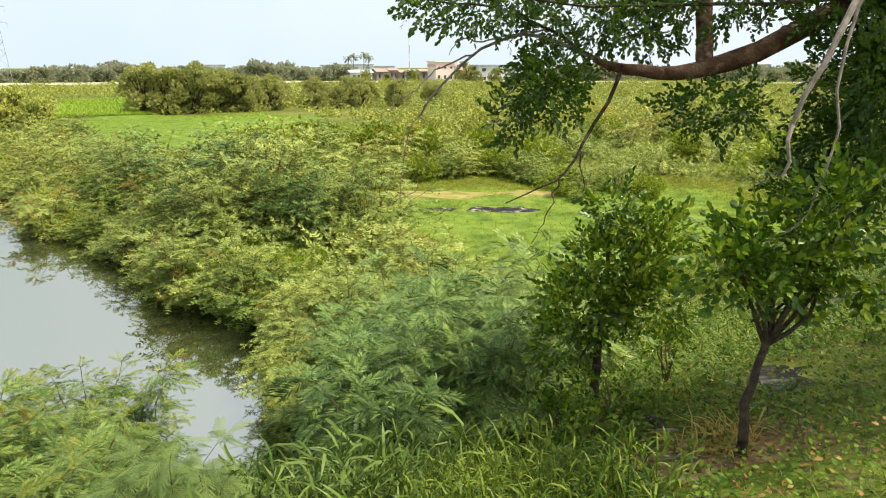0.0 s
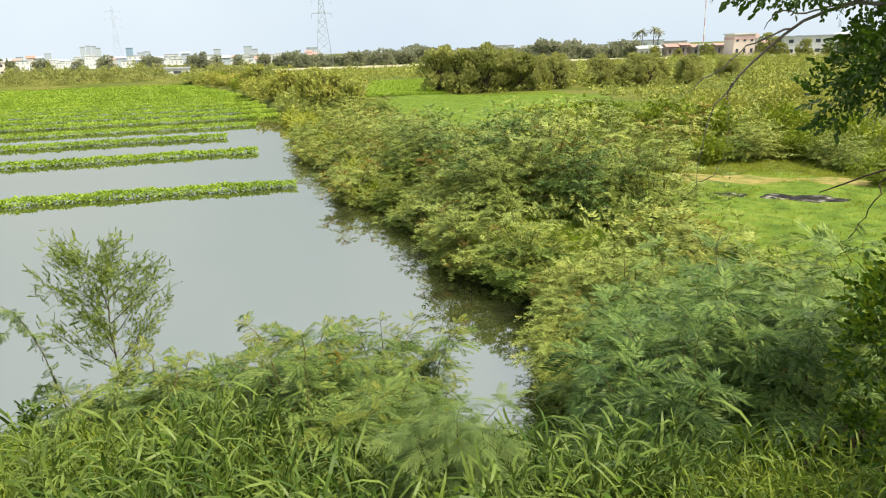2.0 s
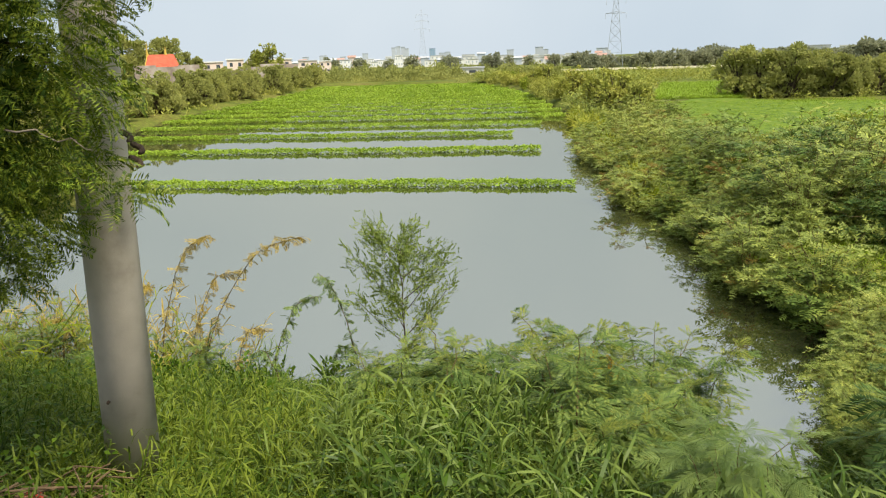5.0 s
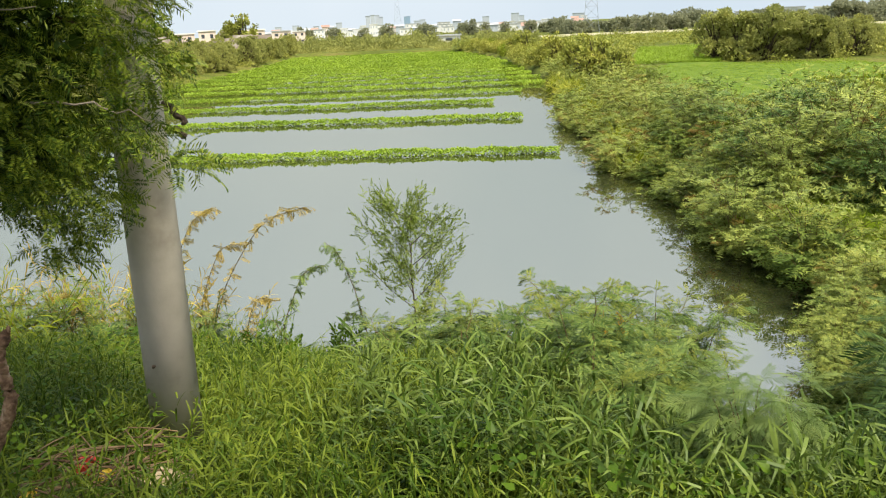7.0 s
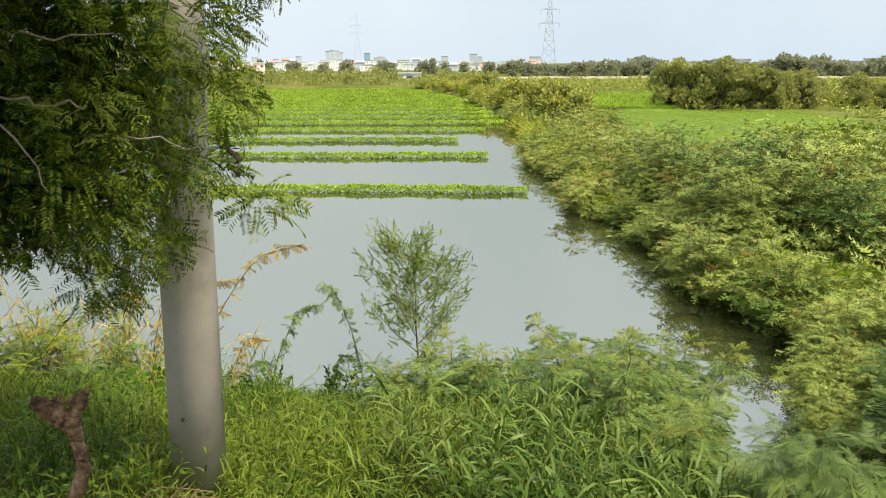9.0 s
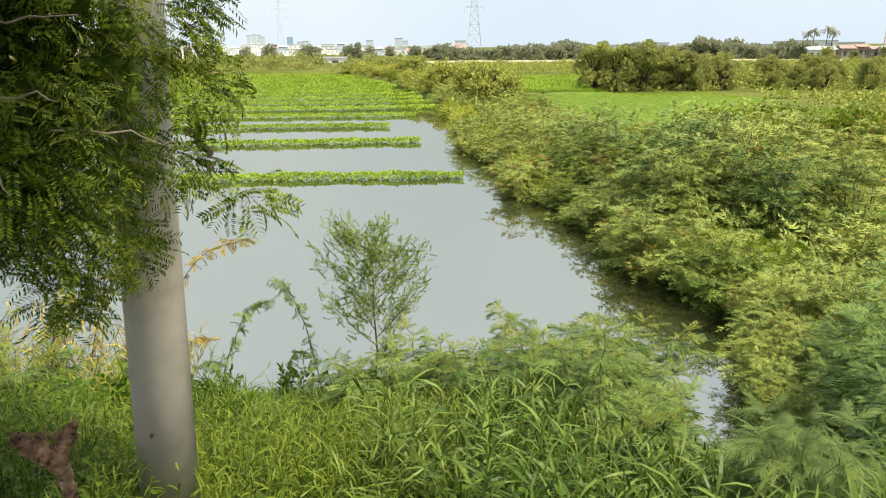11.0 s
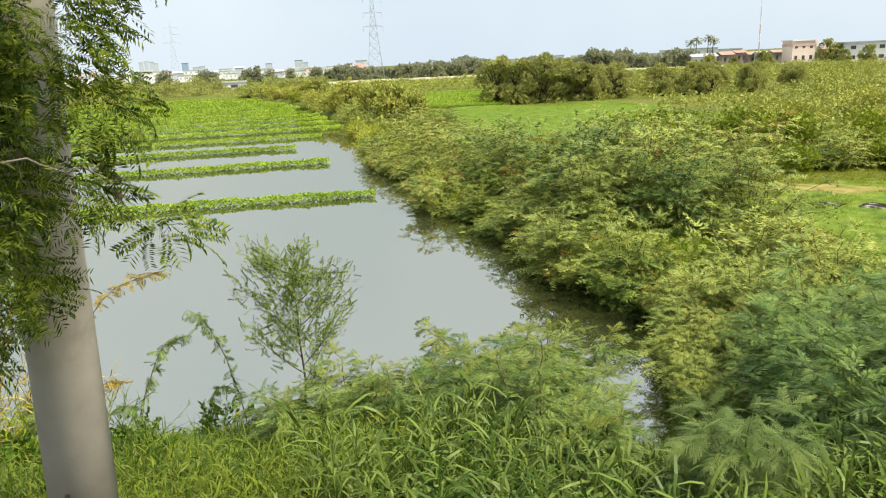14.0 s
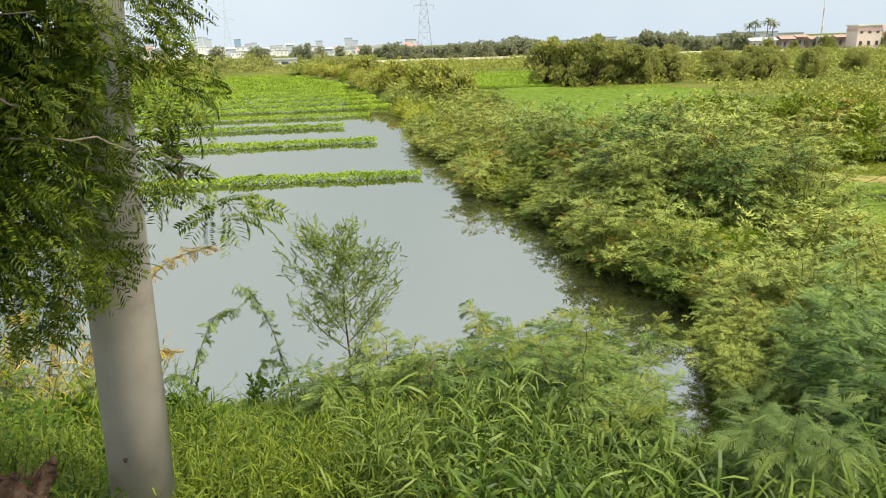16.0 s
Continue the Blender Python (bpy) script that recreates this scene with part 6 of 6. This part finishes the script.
# Shade-dark backing leaves; the last two lobes hang unseen overhead to block sun.
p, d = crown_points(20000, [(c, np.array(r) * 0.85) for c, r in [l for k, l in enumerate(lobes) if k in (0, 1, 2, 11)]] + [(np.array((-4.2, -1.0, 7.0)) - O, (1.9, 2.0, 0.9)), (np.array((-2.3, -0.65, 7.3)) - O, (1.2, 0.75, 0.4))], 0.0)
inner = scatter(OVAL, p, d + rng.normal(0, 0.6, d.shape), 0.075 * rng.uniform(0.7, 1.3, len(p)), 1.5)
for line in ([(-3.75, -0.7, 5.2), (-3.5, -0.5, 5.08), (-3.3, -0.42, 4.92), (-3.22, -0.4, 4.8)], [(-3.7, -0.5, 5.35), (-3.45, -0.3, 5.3), (-3.3, -0.12, 5.31)], [(-3.6, -0.2, 4.95), (-3.35, 0.05, 4.92), (-3.2, 0.2, 4.86)], [(-3.65, -0.5, 5.1), (-3.2, -0.4, 5.1), (-2.9, -0.33, 5.08)]):
    part("twig", branch_of(rel(line), (0.006, 0.004, 0.002), 5, 10, 0.012), M_TWIG, tam, "pale bare twig")
p = np.array(SPRAY) - O + rng.normal(0, 1, (26, 3)) * (0.07, 0.07, 0.035)
for k in range(26):
    part("withered_leaf", scatter(PINNATE, p[k:k + 1], rng.normal(0, 1, (1, 3)) * (1, 1, 0.4) + (0.5, 0.2, -0.1), 0.5 * rng.uniform(0.6, 1.1), 0.8), M_YOUNG, tam, "yellowing leaf")
for x, y, z in PODS:
    w = np.linspace(0, 4.6, 9)
    curl = np.stack([0.022 * np.cos(w), 0.022 * np.sin(w), 0.012 * w - 0.03], 1) + np.array((x, y, z)) - O
    part("seed_pod", tube(curl, np.array([0.006, 0.012, 0.016, 0.013, 0.017, 0.013, 0.016, 0.012, 0.004]), 8), M_BARK, tam, "dark curled seed pod", True)
part("foliage", leaf_geo, M_PINNATE, tam)
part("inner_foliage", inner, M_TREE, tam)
# Unseen leaf lobes added overhead to shade the tree, pole and weeds.
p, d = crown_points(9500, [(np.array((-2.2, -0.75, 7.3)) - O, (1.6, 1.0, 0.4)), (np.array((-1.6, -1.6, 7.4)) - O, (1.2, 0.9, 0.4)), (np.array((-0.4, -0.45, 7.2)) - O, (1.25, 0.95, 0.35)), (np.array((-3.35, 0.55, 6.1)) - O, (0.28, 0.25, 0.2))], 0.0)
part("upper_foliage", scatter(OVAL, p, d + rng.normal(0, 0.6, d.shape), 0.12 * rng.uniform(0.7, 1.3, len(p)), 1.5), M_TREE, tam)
# Unseen limb added to carry the shading leaves.
part("limb", branch_of(rel([(-4.4, -1.6, 6.2), (-3.6, -1.2, 7.0), (-2.4, -1.0, 7.3), (-1.5, -1.1, 7.4)]), (0.05, 0.035, 0.02, 0.008), 7), M_BARK, tam, "", True)

# ---- cut stump, rubbish ----
stump = thing("tree_stump", "pruned crooked red-brown stump with a torn fork", "tree stump", onto(-2.72, -0.5, 0.13))
O = np.array(stump.location)
def gnarl(geo, amount, scale):
    """Lumps and splits in a piece of wood."""
    v = np.array(geo[0])
    for k in range(len(v)):
        n = noise.noise_vector(Vector(v[k]) * scale)
        v[k] += amount * np.array(n) + 0.5 * amount * np.array(noise.noise_vector(Vector(v[k]) * scale * 3))
    return v, geo[1]


part("stem", gnarl(branch_of([(-0.071, -0.166, -0.3), (-0.055, -0.148, 0.25), (-0.023, -0.095, 0.48), (0.011, -0.041, 0.58), (0.030, 0.000, 0.68), (0.020, 0.000, 0.79), (0.008, -0.012, 0.86)], [0.030, 0.026, 0.022, 0.020, 0.021, 0.021, 0.025], 18, 44, 0.002), 0.006, 34), M_BARK_RED, stump, "", True)
part("fork", gnarl(branch_of([(0.008, -0.012, 0.83), (-0.010, -0.045, 0.875), (-0.024, -0.075, 0.905), (-0.030, -0.092, 0.915)], [0.023, 0.026, 0.024, 0.012], 18, 26, 0.001), 0.011, 60), M_BARK_RED, stump, "torn pale fork", True)
part("fork", gnarl(branch_of([(0.008, -0.008, 0.84), (0.010, 0.014, 0.880), (0.014, 0.034, 0.915), (0.016, 0.046, 0.930)], [0.021, 0.018, 0.013, 0.006], 18, 26, 0.001), 0.009, 60), M_BARK_RED, stump, "", True)
for k in range(14):
    u, ln = rng.uniform(-0.085, 0.03), rng.uniform(0.018, 0.045)
    foot = np.array((rng.normal(-0.01, 0.008), u, 0.895 - 0.2 * abs(u + 0.03)))
    part("splinter", tube(bent([foot, foot + (0.004, 0.006, ln * 0.6), foot + (0.008, 0.012 * math.copysign(1, u + 0.03), ln)], 5, 0.002), np.linspace(0.006, 0.001, 5), 5), M_BARK_RED, stump)


def pile(name, label, category, cx, cy, n, spread_r, length, radius, mat):
    """Sticks thrown together on the ground."""
    ob = thing(name, label, category, onto(cx, cy))
    for k in range(n):
        a, x, y = rng.uniform(0, 3.14), rng.normal(0, spread_r), rng.normal(0, spread_r)
        ln = length * rng.uniform(0.5, 1.2)
        dx, dy = math.cos(a) * ln / 2, math.sin(a) * ln / 2
        z0, z1 = (float(level(cx + x + s * dx, cy + y + s * dy)) - ob.location.z + 0.02 + 0.004 * k for s in (-1, 1))
        part("stick", tube(bent([(x - dx, y - dy, z0), (x, y, (z0 + z1) / 2 + 0.01), (x + dx, y + dy, z1)], 5), radius * rng.uniform(0.6, 1.2), 6), mat, ob)
    return ob


def lump(name, label, category, x, y, size, mat, seed, dz=0.0):
    """A crumpled bag."""
    r = np.random.default_rng(seed)
    bm = bmesh.new()
    bmesh.ops.create_icosphere(bm, subdivisions=3, radius=1)
    for v in bm.verts:
        k = 0.8 + 0.35 * noise.noise(v.co * 2.3 + Vector((seed, 0, 0))) + 0.15 * noise.noise(v.co * 6)
        v.co = Vector((v.co.x * size[0], v.co.y * size[1], max(v.co.z, -0.6) * size[2])) * k
    me = bpy.data.meshes.new(name)
    bm.to_mesh(me)
    bm.free()
    me.materials.append(mat)
    ob = new(name, me)
    ob.location = onto(x, y, size[2] * 0.45 + dz)
    return tagged(ob, label, category)


pile("stick_pile", "heap of dry brown sticks at the foot of the pole", "sticks", -3.66, -0.2, 64, 0.17, 0.36, 0.005, M_STRAW)
lump("plastic_bag", "crumpled red plastic bag in the grass", "bag", -4.0, -0.24, (0.09, 0.08, 0.085), M_REDBAG, 3)
lump("wrapper", "crumpled yellow plastic wrapper beside the sticks", "wrapper", -3.84, -0.17, (0.05, 0.05, 0.03), M_YELLOWBAG, 5)
lump("wrapper", "crumpled yellow plastic wrapper beside the sticks", "wrapper", -3.82, -0.52, (0.05, 0.05, 0.03), M_YELLOWBAG, 8)
card = thing("cardboard_box", "flattened buff cardboard box at the foot of the pole", "box", onto(-3.5, 0.06, 0.03))
card.rotation_euler = (0.12, 0.05, 0.5)
part("bottom", box(-0.12, -0.09, 0.0, 0.12, 0.09, 0.012), M_CARD, card)
part("flap", box(-0.12, -0.095, 0.012, 0.12, -0.085, 0.09), M_CARD, card)
part("flap", box(0.11, -0.085, 0.012, 0.12, 0.09, 0.08), M_CARD, card)
log = thing("dead_log", "grey weathered piece of dead wood on the soil", "log", onto(0.36, 4.3))
part("wood", tube(bent([(-0.07, 0.07, 0.03), (0, 0, 0.045), (0.07, -0.08, 0.03)], 7, 0.006), [0.012, 0.022, 0.028, 0.027, 0.024, 0.02, 0.01], 9), M_BARK, log, "", True)
pile("fallen_twigs", "pale fallen twigs on the brown soil", "twigs", 0.42, 3.85, 7, 0.12, 0.22, 0.007, M_TWIG)
tuftp = np.array([onto(0.68 + rng.normal(0, 0.09), 3.85 + rng.normal(0, 0.09)) for _ in range(46)])
blades("dry_grass_tuft", "dry straw-brown grass tuft at the foot of the small tree", tuftp, TUFT, rng.uniform(0.18, 0.36, 46), M_DRY, 0.2, "grass", "")
